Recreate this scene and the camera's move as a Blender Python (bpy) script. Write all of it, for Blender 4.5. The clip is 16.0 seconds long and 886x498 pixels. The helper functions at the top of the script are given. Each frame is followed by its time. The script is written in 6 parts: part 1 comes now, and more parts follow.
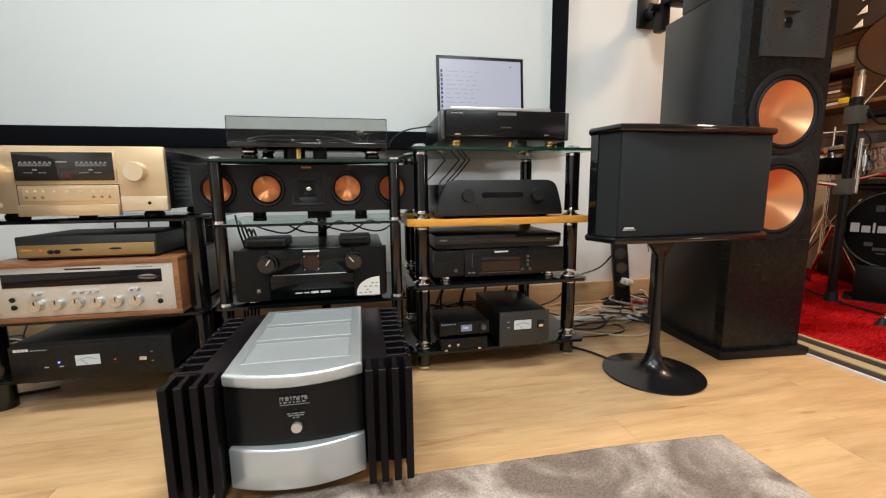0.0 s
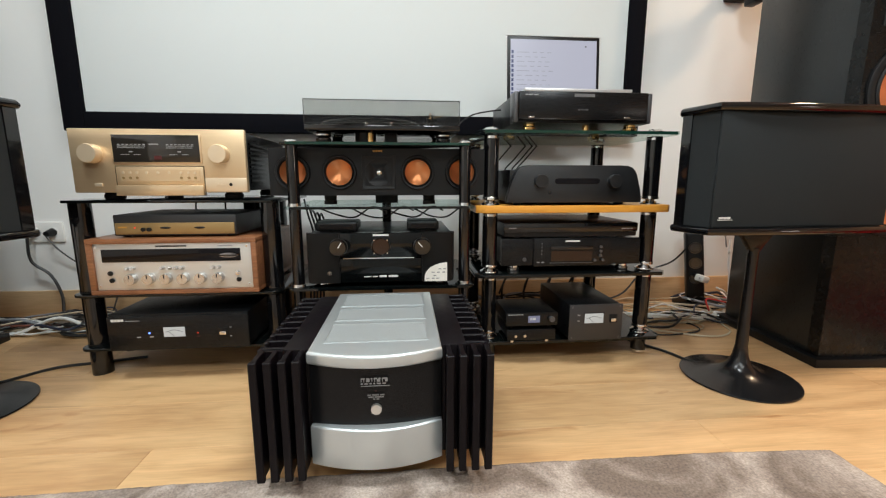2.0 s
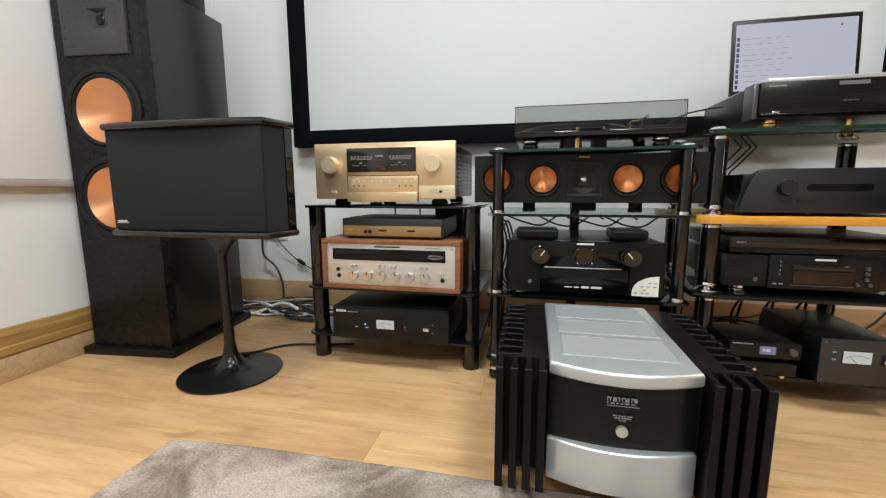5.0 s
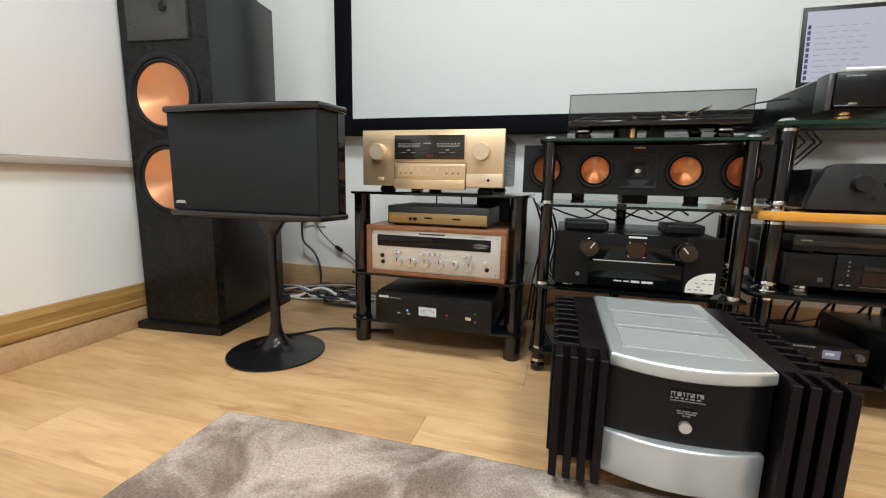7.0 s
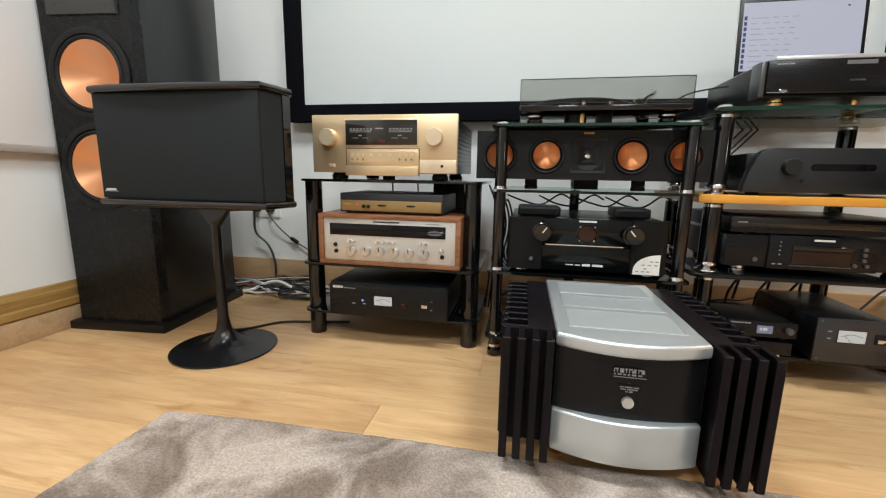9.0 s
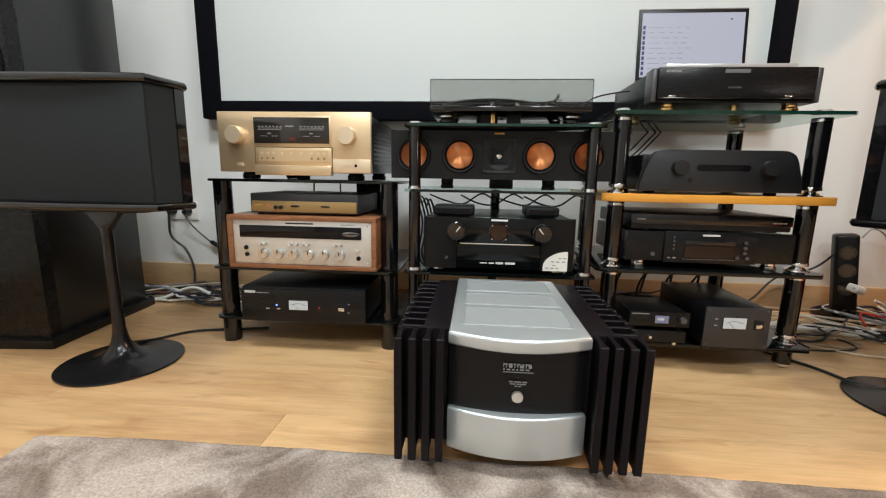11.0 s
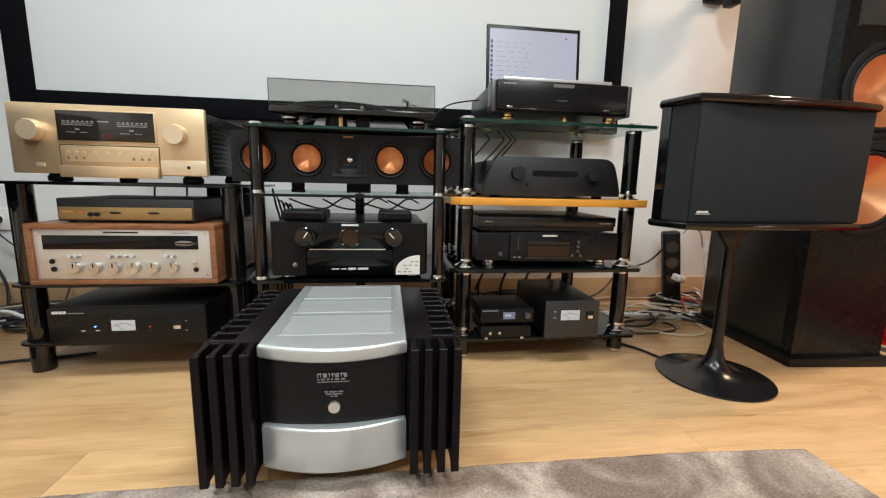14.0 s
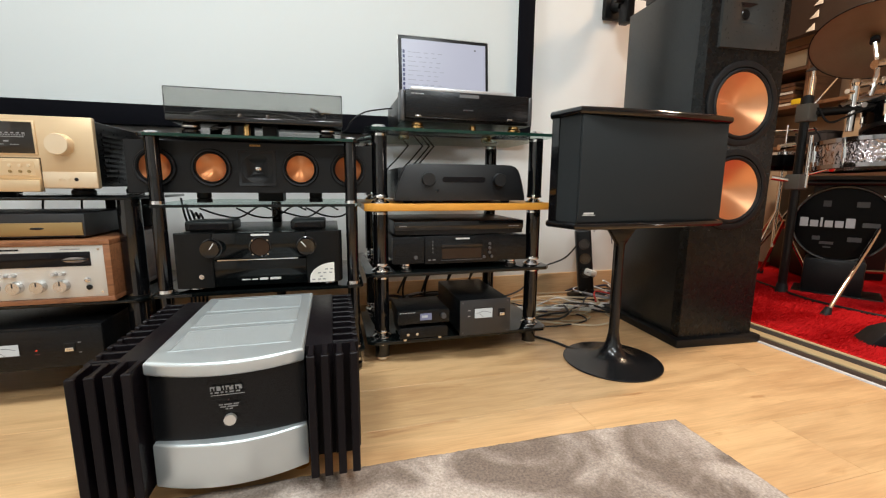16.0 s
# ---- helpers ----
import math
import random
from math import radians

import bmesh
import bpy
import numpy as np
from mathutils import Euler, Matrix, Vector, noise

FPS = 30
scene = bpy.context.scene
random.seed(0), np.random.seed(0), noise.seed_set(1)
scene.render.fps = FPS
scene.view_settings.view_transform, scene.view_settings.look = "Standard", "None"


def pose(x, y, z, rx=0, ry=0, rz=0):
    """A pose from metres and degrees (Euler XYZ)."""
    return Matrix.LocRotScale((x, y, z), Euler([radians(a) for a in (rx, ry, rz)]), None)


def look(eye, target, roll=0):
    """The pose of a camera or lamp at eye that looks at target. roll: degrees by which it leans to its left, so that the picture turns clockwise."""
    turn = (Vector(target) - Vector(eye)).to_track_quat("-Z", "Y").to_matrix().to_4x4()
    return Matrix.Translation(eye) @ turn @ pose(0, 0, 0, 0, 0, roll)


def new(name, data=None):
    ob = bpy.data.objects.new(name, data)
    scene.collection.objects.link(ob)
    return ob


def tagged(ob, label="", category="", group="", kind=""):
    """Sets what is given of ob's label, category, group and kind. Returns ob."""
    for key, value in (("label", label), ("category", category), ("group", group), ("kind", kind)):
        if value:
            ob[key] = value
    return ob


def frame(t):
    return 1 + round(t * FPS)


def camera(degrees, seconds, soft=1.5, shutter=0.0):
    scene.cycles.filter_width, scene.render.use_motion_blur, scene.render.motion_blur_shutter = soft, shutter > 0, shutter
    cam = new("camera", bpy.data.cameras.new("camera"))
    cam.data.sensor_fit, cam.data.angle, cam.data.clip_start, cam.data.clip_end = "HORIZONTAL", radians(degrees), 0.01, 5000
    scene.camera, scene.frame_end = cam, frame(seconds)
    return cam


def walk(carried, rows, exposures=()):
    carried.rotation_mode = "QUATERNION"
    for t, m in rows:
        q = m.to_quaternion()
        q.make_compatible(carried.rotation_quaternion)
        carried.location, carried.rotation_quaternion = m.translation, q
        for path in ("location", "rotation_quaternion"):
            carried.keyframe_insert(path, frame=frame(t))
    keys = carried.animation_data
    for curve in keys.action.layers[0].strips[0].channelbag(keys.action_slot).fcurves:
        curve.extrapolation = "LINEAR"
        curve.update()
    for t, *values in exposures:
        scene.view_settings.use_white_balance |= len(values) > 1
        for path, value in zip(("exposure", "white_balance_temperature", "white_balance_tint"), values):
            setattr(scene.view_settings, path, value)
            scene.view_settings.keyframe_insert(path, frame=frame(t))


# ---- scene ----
cam = camera(94.7, 16.0, soft=1.2)
PATH = [
    (0, (0.014, -0.068, 0.588), (0.401, 1.872, 0.296), -0.6),
    (0.5, (0.002, -0.058, 0.583), (0.349, 1.886, 0.269), -0.3),
    (1, (-0.012, -0.048, 0.574), (0.283, 1.903, 0.249), -0.2),
    (1.5, (-0.034, -0.038, 0.573), (0.208, 1.92, 0.242), -0.0),
    (2, (-0.056, -0.03, 0.57), (0.12, 1.934, 0.238), 0.0),
    (2.5, (-0.088, -0.025, 0.571), (0.018, 1.944, 0.238), 0.1),
    (3, (-0.123, -0.021, 0.567), (-0.108, 1.952, 0.237), -0.1),
    (3.5, (-0.159, -0.018, 0.562), (-0.25, 1.954, 0.241), -0.2),
    (4, (-0.202, -0.017, 0.563), (-0.405, 1.948, 0.252), -0.4),
    (4.5, (-0.235, -0.018, 0.562), (-0.557, 1.934, 0.269), -0.3),
    (5, (-0.269, -0.026, 0.567), (-0.699, 1.906, 0.275), -0.2),
    (7.5, (-0.336, -0.042, 0.544), (-0.873, 1.857, 0.217), 1.2),
    (8, (-0.331, -0.034, 0.54), (-0.819, 1.875, 0.2), 1.2),
    (8.5, (-0.322, -0.028, 0.534), (-0.751, 1.894, 0.185), 1.2),
    (9, (-0.302, -0.02, 0.531), (-0.679, 1.913, 0.179), 1.0),
    (11.5, (-0.163, 0.007, 0.531), (-0.256, 1.976, 0.187), 1.2),
    (12, (-0.129, 0.009, 0.53), (-0.156, 1.98, 0.19), 1.4),
    (12.5, (-0.097, 0.01, 0.531), (-0.058, 1.981, 0.196), 1.5),
    (13, (-0.074, 0.01, 0.533), (0.035, 1.98, 0.2), 1.5),
    (13.5, (-0.048, 0.013, 0.533), (0.132, 1.977, 0.206), 1.4),
    (14, (-0.025, 0.011, 0.536), (0.237, 1.967, 0.214), 1.3),
    (14.5, (0.008, 0.008, 0.534), (0.351, 1.954, 0.226), 1.0),
    (15, (0.033, -0.001, 0.536), (0.455, 1.931, 0.231), 1.0),
    (15.5, (0.051, -0.016, 0.545), (0.53, 1.902, 0.24), 0.7),
    (16, (0.062, -0.042, 0.552), (0.576, 1.865, 0.241), 0.4),
]
walk(cam, [(t, look(eye, target, roll)) for t, eye, target, roll in PATH], [(0, 0.0), (13.5, 0.0), (16.0, 0.06)])

# ---- world and lights ----
world = bpy.data.worlds.new("room_air")
scene.world = world
world.use_nodes = True
world.node_tree.nodes["Background"].inputs[0].default_value = (0.9, 0.95, 1.0, 1)
world.node_tree.nodes["Background"].inputs[1].default_value = 0.01


def ceiling_lamp(x, y, z, size, watts, colour):
    data = bpy.data.lights.new("ceiling_light", "AREA")
    data.shape, data.size, data.energy, data.color = "DISK", size, watts, colour
    ob = new("ceiling_light", data)
    ob.matrix_basis = pose(x, y, z)
    return tagged(ob, kind="structure")


WHITE_LIGHT = (0.92, 1.0, 1.02)
for lx, ly, watts in ((-0.80, 0.40, 28), (0.42, 0.22, 27), (-0.45, -1.5, 33), (0.75, -1.3, 29)):
    ceiling_lamp(lx, ly, 2.44, 0.5, watts, WHITE_LIGHT)
ceiling_lamp(2.55, 1.15, 2.40, 0.25, 44, (1.0, 0.70, 0.46))
bulb = bpy.data.lights.new("lamp_bulb", "POINT")
bulb.energy, bulb.color, bulb.shadow_soft_size = 7, (1.0, 0.94, 0.87), 0.10
tagged(new("lamp_bulb", bulb), kind="structure").matrix_basis = pose(2.75, -0.85, 0.80)


# ---- materials ----
def mat(name, colour, rough=0.5, metal=0.0, vary=0.06, scale=8.0, bump=0.0, bump_scale=200.0, coat=0.0, stretch=(1, 1, 1), spec=0.5):
    m = bpy.data.materials.new(name)
    m.use_nodes = True
    nt = m.node_tree
    b = nt.nodes["Principled BSDF"]
    b.inputs["Roughness"].default_value, b.inputs["Metallic"].default_value = rough, metal
    b.inputs["Coat Weight"].default_value, b.inputs["Specular IOR Level"].default_value = coat, spec
    tc = nt.nodes.new("ShaderNodeTexCoord")
    mp = nt.nodes.new("ShaderNodeMapping")
    mp.inputs["Scale"].default_value = stretch
    nt.links.new(tc.outputs["Object"], mp.inputs[0])
    n1 = nt.nodes.new("ShaderNodeTexNoise")
    n1.inputs["Scale"].default_value, n1.inputs["Detail"].default_value = scale, 6
    nt.links.new(mp.outputs[0], n1.inputs["Vector"])
    ramp = nt.nodes.new("ShaderNodeMixRGB")
    lo = [max(0, c * (1 - vary)) for c in colour]
    hi = [min(1, c * (1 + vary)) for c in colour]
    ramp.inputs[1].default_value, ramp.inputs[2].default_value = (*lo, 1), (*hi, 1)
    nt.links.new(n1.outputs[0], ramp.inputs[0])
    nt.links.new(ramp.outputs[0], b.inputs["Base Color"])
    mr = nt.nodes.new("ShaderNodeMapRange")
    mr.inputs[3].default_value, mr.inputs[4].default_value = max(0, rough - 0.08), min(1, rough + 0.08)
    n2 = nt.nodes.new("ShaderNodeTexNoise")
    n2.inputs["Scale"].default_value, n2.inputs["Detail"].default_value = scale * 5, 3
    nt.links.new(mp.outputs[0], n2.inputs["Vector"])
    nt.links.new(n2.outputs[0], mr.inputs[0])
    nt.links.new(mr.outputs[0], b.inputs["Roughness"])
    if bump:
        n3 = nt.nodes.new("ShaderNodeTexNoise")
        n3.inputs["Scale"].default_value, n3.inputs["Detail"].default_value = bump_scale, 2
        nt.links.new(mp.outputs[0], n3.inputs["Vector"])
        bp = nt.nodes.new("ShaderNodeBump")
        bp.inputs["Strength"].default_value, bp.inputs["Distance"].default_value = bump, 0.002
        nt.links.new(n3.outputs[0], bp.inputs["Height"])
        nt.links.new(bp.outputs[0], b.inputs["Normal"])
    return m


def glow(name, colour, strength, base=None):
    m = bpy.data.materials.new(name)
    m.use_nodes = True
    b = m.node_tree.nodes["Principled BSDF"]
    b.inputs["Base Color"].default_value = (*(base or colour), 1)
    b.inputs["Emission Color"].default_value = (*colour, 1)
    b.inputs["Emission Strength"].default_value = strength
    b.inputs["Roughness"].default_value = 0.3
    return m


def glass(name, colour, rough=0.02, clear=0.75, body=(0.05, 0.05, 0.05)):
    """Thin sheet: mostly lets light through, the rest a glossy tinted body."""
    m = bpy.data.materials.new(name)
    m.use_nodes = True
    nt = m.node_tree
    b = nt.nodes["Principled BSDF"]
    b.inputs["Base Color"].default_value = (*body, 1)
    b.inputs["Roughness"].default_value = rough
    tr = nt.nodes.new("ShaderNodeBsdfTransparent")
    tr.inputs[0].default_value = (*colour, 1)
    mix = nt.nodes.new("ShaderNodeMixShader")
    mix.inputs[0].default_value = clear
    nt.links.new(b.outputs[0], mix.inputs[1])
    nt.links.new(tr.outputs[0], mix.inputs[2])
    nt.links.new(mix.outputs[0], nt.nodes["Material Output"].inputs[0])
    return m


def wood(name, dark, light, rough=0.35, stretch=(1.2, 14, 14), scale=3.0, by_object=0.0, coat=0.0, bump=0.15, fine_part=0.45, streak=0.0):
    """Long grain along the object's x, with knots; each board differs when by_object is set."""
    m = bpy.data.materials.new(name)
    m.use_nodes = True
    nt = m.node_tree
    b = nt.nodes["Principled BSDF"]
    b.inputs["Roughness"].default_value, b.inputs["Coat Weight"].default_value = rough, coat
    tc = nt.nodes.new("ShaderNodeTexCoord")
    info = nt.nodes.new("ShaderNodeObjectInfo")
    shift = nt.nodes.new("ShaderNodeVectorMath")
    shift.operation = "MULTIPLY_ADD"
    shift.inputs[1].default_value = (31.0, 17.0, 5.0)
    nt.links.new(info.outputs["Random"], shift.inputs[0])
    nt.links.new(tc.outputs["Object"], shift.inputs[2])
    mp = nt.nodes.new("ShaderNodeMapping")
    mp.inputs["Scale"].default_value = stretch
    nt.links.new(shift.outputs[0], mp.inputs[0])
    fine = nt.nodes.new("ShaderNodeTexNoise")
    fine.inputs["Scale"].default_value, fine.inputs["Detail"].default_value, fine.inputs["Distortion"].default_value = scale * 4, 8, 0.8
    nt.links.new(mp.outputs[0], fine.inputs["Vector"])
    broad = nt.nodes.new("ShaderNodeTexNoise")
    broad.inputs["Scale"].default_value, broad.inputs["Detail"].default_value, broad.inputs["Distortion"].default_value = scale * 0.6, 4, 1.6
    nt.links.new(mp.outputs[0], broad.inputs["Vector"])
    add = nt.nodes.new("ShaderNodeMath")
    add.operation = "MULTIPLY_ADD"
    add.inputs[1].default_value = fine_part
    nt.links.new(fine.outputs[0], add.inputs[0])
    half = nt.nodes.new("ShaderNodeMath")
    half.operation = "MULTIPLY"
    half.inputs[1].default_value = 1.05 - fine_part
    nt.links.new(broad.outputs[0], half.inputs[0])
    nt.links.new(half.outputs[0], add.inputs[2])
    ramp = nt.nodes.new("ShaderNodeValToRGB")
    ramp.color_ramp.elements[0].position, ramp.color_ramp.elements[0].color = 0.34, (*dark, 1)
    ramp.color_ramp.elements[1].position, ramp.color_ramp.elements[1].color = 0.62, (*light, 1)
    nt.links.new(add.outputs[0], ramp.inputs[0])
    colour = ramp.outputs[0]
    if streak:
        lay = nt.nodes.new("ShaderNodeMapping")
        lay.inputs["Scale"].default_value = (1.3, 18, 18)
        nt.links.new(shift.outputs[0], lay.inputs[0])
        vein, knot, keep, dark_vein = nt.nodes.new("ShaderNodeTexNoise"), nt.nodes.new("ShaderNodeTexNoise"), nt.nodes.new("ShaderNodeMath"), nt.nodes.new("ShaderNodeMapRange")
        vein.inputs["Scale"].default_value, vein.inputs["Detail"].default_value, vein.inputs["Distortion"].default_value = 2.6, 7, 0.5
        knot.inputs["Scale"].default_value, knot.inputs["Detail"].default_value, knot.inputs["Distortion"].default_value = 2.2, 3, 1.2
        nt.links.new(lay.outputs[0], vein.inputs["Vector"])
        nt.links.new(mp.outputs[0], knot.inputs["Vector"])
        keep.operation = "MULTIPLY"
        nt.links.new(vein.outputs[0], keep.inputs[0])
        nt.links.new(knot.outputs[0], keep.inputs[1])
        dark_vein.inputs[1].default_value, dark_vein.inputs[2].default_value, dark_vein.inputs[3].default_value, dark_vein.inputs[4].default_value = 0.29, 0.44, 0.0, streak
        nt.links.new(keep.outputs[0], dark_vein.inputs[0])
        burn = nt.nodes.new("ShaderNodeMixRGB")
        burn.blend_type = "MULTIPLY"
        burn.inputs[2].default_value = (0.42, 0.33, 0.24, 1)
        nt.links.new(dark_vein.outputs[0], burn.inputs[0])
        nt.links.new(ramp.outputs[0], burn.inputs[1])
        pore_lay, pore, pore_range, lines = nt.nodes.new("ShaderNodeMapping"), nt.nodes.new("ShaderNodeTexNoise"), nt.nodes.new("ShaderNodeMapRange"), nt.nodes.new("ShaderNodeMixRGB")
        pore_lay.inputs["Scale"].default_value = (3.5, 95, 95)
        pore.inputs["Scale"].default_value, pore.inputs["Detail"].default_value = 3.0, 4
        pore_range.inputs[1].default_value, pore_range.inputs[2].default_value, pore_range.inputs[3].default_value, pore_range.inputs[4].default_value = 0.35, 0.65, 0.93, 1.03
        lines.blend_type = "MULTIPLY"
        lines.inputs[0].default_value = 1.0
        nt.links.new(shift.outputs[0], pore_lay.inputs[0])
        nt.links.new(pore_lay.outputs[0], pore.inputs["Vector"])
        nt.links.new(pore.outputs[0], pore_range.inputs[0])
        nt.links.new(burn.outputs[0], lines.inputs[1])
        nt.links.new(pore_range.outputs[0], lines.inputs[2])
        spot_lay, spot, spot_range, knots = nt.nodes.new("ShaderNodeMapping"), nt.nodes.new("ShaderNodeTexNoise"), nt.nodes.new("ShaderNodeMapRange"), nt.nodes.new("ShaderNodeMixRGB")
        spot_lay.inputs["Scale"].default_value = (3.0, 9, 9)
        spot.inputs["Scale"].default_value, spot.inputs["Detail"].default_value, spot.inputs["Distortion"].default_value = 1.5, 5, 1.0
        spot_range.inputs[1].default_value, spot_range.inputs[2].default_value, spot_range.inputs[3].default_value, spot_range.inputs[4].default_value = 0.64, 0.76, 0.0, 0.75
        knots.blend_type = "MULTIPLY"
        knots.inputs[2].default_value = (0.62, 0.44, 0.30, 1)
        nt.links.new(shift.outputs[0], spot_lay.inputs[0])
        nt.links.new(spot_lay.outputs[0], spot.inputs["Vector"])
        nt.links.new(spot.outputs[0], spot_range.inputs[0])
        nt.links.new(spot_range.outputs[0], knots.inputs[0])
        nt.links.new(lines.outputs[0], knots.inputs[1])
        colour = knots.outputs[0]
    hsv = nt.nodes.new("ShaderNodeHueSaturation")
    mr = nt.nodes.new("ShaderNodeMapRange")
    mr.inputs[3].default_value, mr.inputs[4].default_value = 1 - by_object, 1 + by_object
    nt.links.new(info.outputs["Random"], mr.inputs[0])
    nt.links.new(mr.outputs[0], hsv.inputs["Value"])
    nt.links.new(colour, hsv.inputs["Color"])
    nt.links.new(hsv.outputs[0], b.inputs["Base Color"])
    bp = nt.nodes.new("ShaderNodeBump")
    bp.inputs["Strength"].default_value, bp.inputs["Distance"].default_value = bump, 0.001
    nt.links.new(fine.outputs[0], bp.inputs["Height"])
    nt.links.new(bp.outputs[0], b.inputs["Normal"])
    return m


WALL = mat("white_wall_paint", (0.78, 0.79, 0.78), 0.85, vary=0.02, scale=3, bump=0.08, bump_scale=180)
PANEL = mat("grey_white_panel", (0.80, 0.81, 0.82), 0.7, vary=0.02, scale=2)
CEIL = mat("ceiling_paint", (0.62, 0.62, 0.61), 0.9, vary=0.02)
SCREEN = mat("screen_fabric", (0.62, 0.655, 0.655), 0.9, vary=0.01, scale=2)
VELVET = mat("black_velvet", (0.0052, 0.0053, 0.0075), 0.95, vary=0.2, scale=60, spec=0.06)
OAK = wood("oak_floor", (0.49, 0.277, 0.127), (0.68, 0.432, 0.215), 0.36, by_object=0.08, stretch=(1.0, 5.5, 5.5), scale=2.2, fine_part=0.32, streak=0.34)
GOLD_OAK = wood("golden_oak_trim", (0.24, 0.13, 0.035), (0.40, 0.24, 0.08), 0.35, stretch=(0.8, 10, 10))
PINE = wood("pale_skirting", (0.45, 0.30, 0.16), (0.58, 0.40, 0.23), 0.4)
BLACK_GLOSS = mat("black_gloss_lacquer", (0.0042, 0.0043, 0.0050), 0.08, vary=0.2, coat=0.2, spec=0.55)
STAND_BLACK = mat("black_stand_lacquer", (0.007, 0.007, 0.008), 0.22, vary=0.2, scale=14)
BLACK_SATIN = mat("black_satin_metal", (0.0038, 0.0040, 0.0045), 0.30, spec=0.28, vary=0.12, scale=30, bump=0.05, bump_scale=900)
BLACK_BRUSHED = mat("black_brushed_metal", (0.0060, 0.0063, 0.0071), 0.27, metal=0.12, spec=0.32, vary=0.15, scale=12, stretch=(1, 60, 60), bump=0.04)
BLACK_PLASTIC = mat("black_plastic", (0.0048, 0.0049, 0.0054), 0.42, spec=0.30, vary=0.1, scale=40)
SPEAKER_BLACK = mat("charcoal_speaker_baffle", (0.0080, 0.0086, 0.0095), 0.40, spec=0.26, vary=0.12, scale=30, bump=0.05, bump_scale=900)
VINYL = mat("black_ash_vinyl", (0.0120, 0.0135, 0.0140), 0.30, spec=0.47, vary=0.12, scale=14, stretch=(8, 8, 0.8), bump=0.025, bump_scale=90)
# Tower fronts, a darker black than the VINYL cabinets.
BAFFLE = mat("darker_black_baffle", (0.0062, 0.0066, 0.0069), 0.27, spec=0.26, vary=0.12, scale=10)
GRILLE = mat("charcoal_grille_cloth", (0.021, 0.0245, 0.0262), 0.9, vary=0.12, scale=500, bump=0.5, bump_scale=1400, spec=0.2)
RUBBER = mat("black_rubber", (0.0075, 0.0076, 0.0085), 0.55, spec=0.28, vary=0.1)
ANODISED = mat("black_anodised_fins", (0.0050, 0.0034, 0.0048), 0.40, metal=0.15, spec=0.22, vary=0.15, scale=25, bump=0.05, bump_scale=700)
COPPER = mat("spun_copper_cone", (0.86, 0.41, 0.21), 0.38, metal=0.92, vary=0.06, scale=6)
spin = COPPER.node_tree.nodes.new("ShaderNodeTangent")
spin.direction_type, spin.axis = "RADIAL", "Z"
COPPER.node_tree.nodes["Principled BSDF"].inputs["Anisotropic"].default_value = 0.65
COPPER.node_tree.nodes["Principled BSDF"].inputs["Anisotropic Rotation"].default_value = 0.25
COPPER.node_tree.links.new(spin.outputs[0], COPPER.node_tree.nodes["Principled BSDF"].inputs["Tangent"])
COPPER_SMALL = mat("small_copper_cone", (0.62, 0.245, 0.10), 0.36, metal=0.92, vary=0.06, scale=6)
spin = COPPER_SMALL.node_tree.nodes.new("ShaderNodeTangent")
spin.direction_type, spin.axis = "RADIAL", "Z"
COPPER_SMALL.node_tree.nodes["Principled BSDF"].inputs["Anisotropic"].default_value = 0.75
COPPER_SMALL.node_tree.nodes["Principled BSDF"].inputs["Anisotropic Rotation"].default_value = 0.25
COPPER_SMALL.node_tree.links.new(spin.outputs[0], COPPER_SMALL.node_tree.nodes["Principled BSDF"].inputs["Tangent"])
SILVER = mat("silver_satin_aluminium", (0.62, 0.665, 0.675), 0.33, metal=0.7, vary=0.03, scale=10, bump=0.03, bump_scale=1500)
SILVER_MESH = mat("fine_silver_mesh", (0.40, 0.43, 0.435), 0.55, metal=0.5, vary=0.10, scale=900, bump=0.5, bump_scale=2200)
CHAMPAGNE = mat("champagne_gold_aluminium", (0.72, 0.54, 0.335), 0.34, metal=0.65, vary=0.03, scale=12, stretch=(1, 40, 40))
CREAM = mat("cream_gold_knob", (0.76, 0.62, 0.44), 0.36, metal=0.55, vary=0.03)
BRONZE = mat("bronze_fascia", (0.36, 0.24, 0.10), 0.4, metal=0.6, vary=0.06, scale=20)
RECEIVER = mat("brushed_silver_fascia", (0.68, 0.66, 0.62), 0.36, metal=0.6, vary=0.04, scale=10, stretch=(1, 50, 50))
WALNUT = wood("walnut_case", (0.15, 0.055, 0.022), (0.30, 0.125, 0.055), 0.35, stretch=(1.5, 16, 16), scale=4)
ORANGE_WOOD = wood("honey_beech_shelf", (0.60, 0.25, 0.030), (0.72, 0.33, 0.050), 0.36, stretch=(1.5, 12, 12), scale=3)
HORN = mat("grey_horn_plastic", (0.030, 0.031, 0.030), 0.30, spec=0.5, vary=0.08, scale=20)
KNOB_STEEL = mat("spun_steel_knob", (0.62, 0.61, 0.60), 0.24, metal=0.85, vary=0.03)
CHROME = mat("chrome", (0.78, 0.78, 0.78), 0.12, metal=1.0, vary=0.02)
# Copy of CHROME with dimmer reflections put into its colour.
DIMMED_CHROME = mat("dimmed_chrome", (0.30, 0.285, 0.285), 0.12, metal=1.0, vary=0.1)
BRASS = mat("brass", (0.75, 0.50, 0.20), 0.2, metal=1.0, vary=0.05)
DARK_GLASS = mat("black_tinted_glass", (0.003, 0.004, 0.004), 0.06, vary=0.0, coat=0.12, spec=0.4)
CLEAR_GLASS = glass("clear_shelf_glass", (0.84, 0.91, 0.89), clear=0.86, body=(0.02, 0.03, 0.03))
GREEN_EDGE = mat("green_glass_edge", (0.006, 0.030, 0.020), 0.15, vary=0.2)
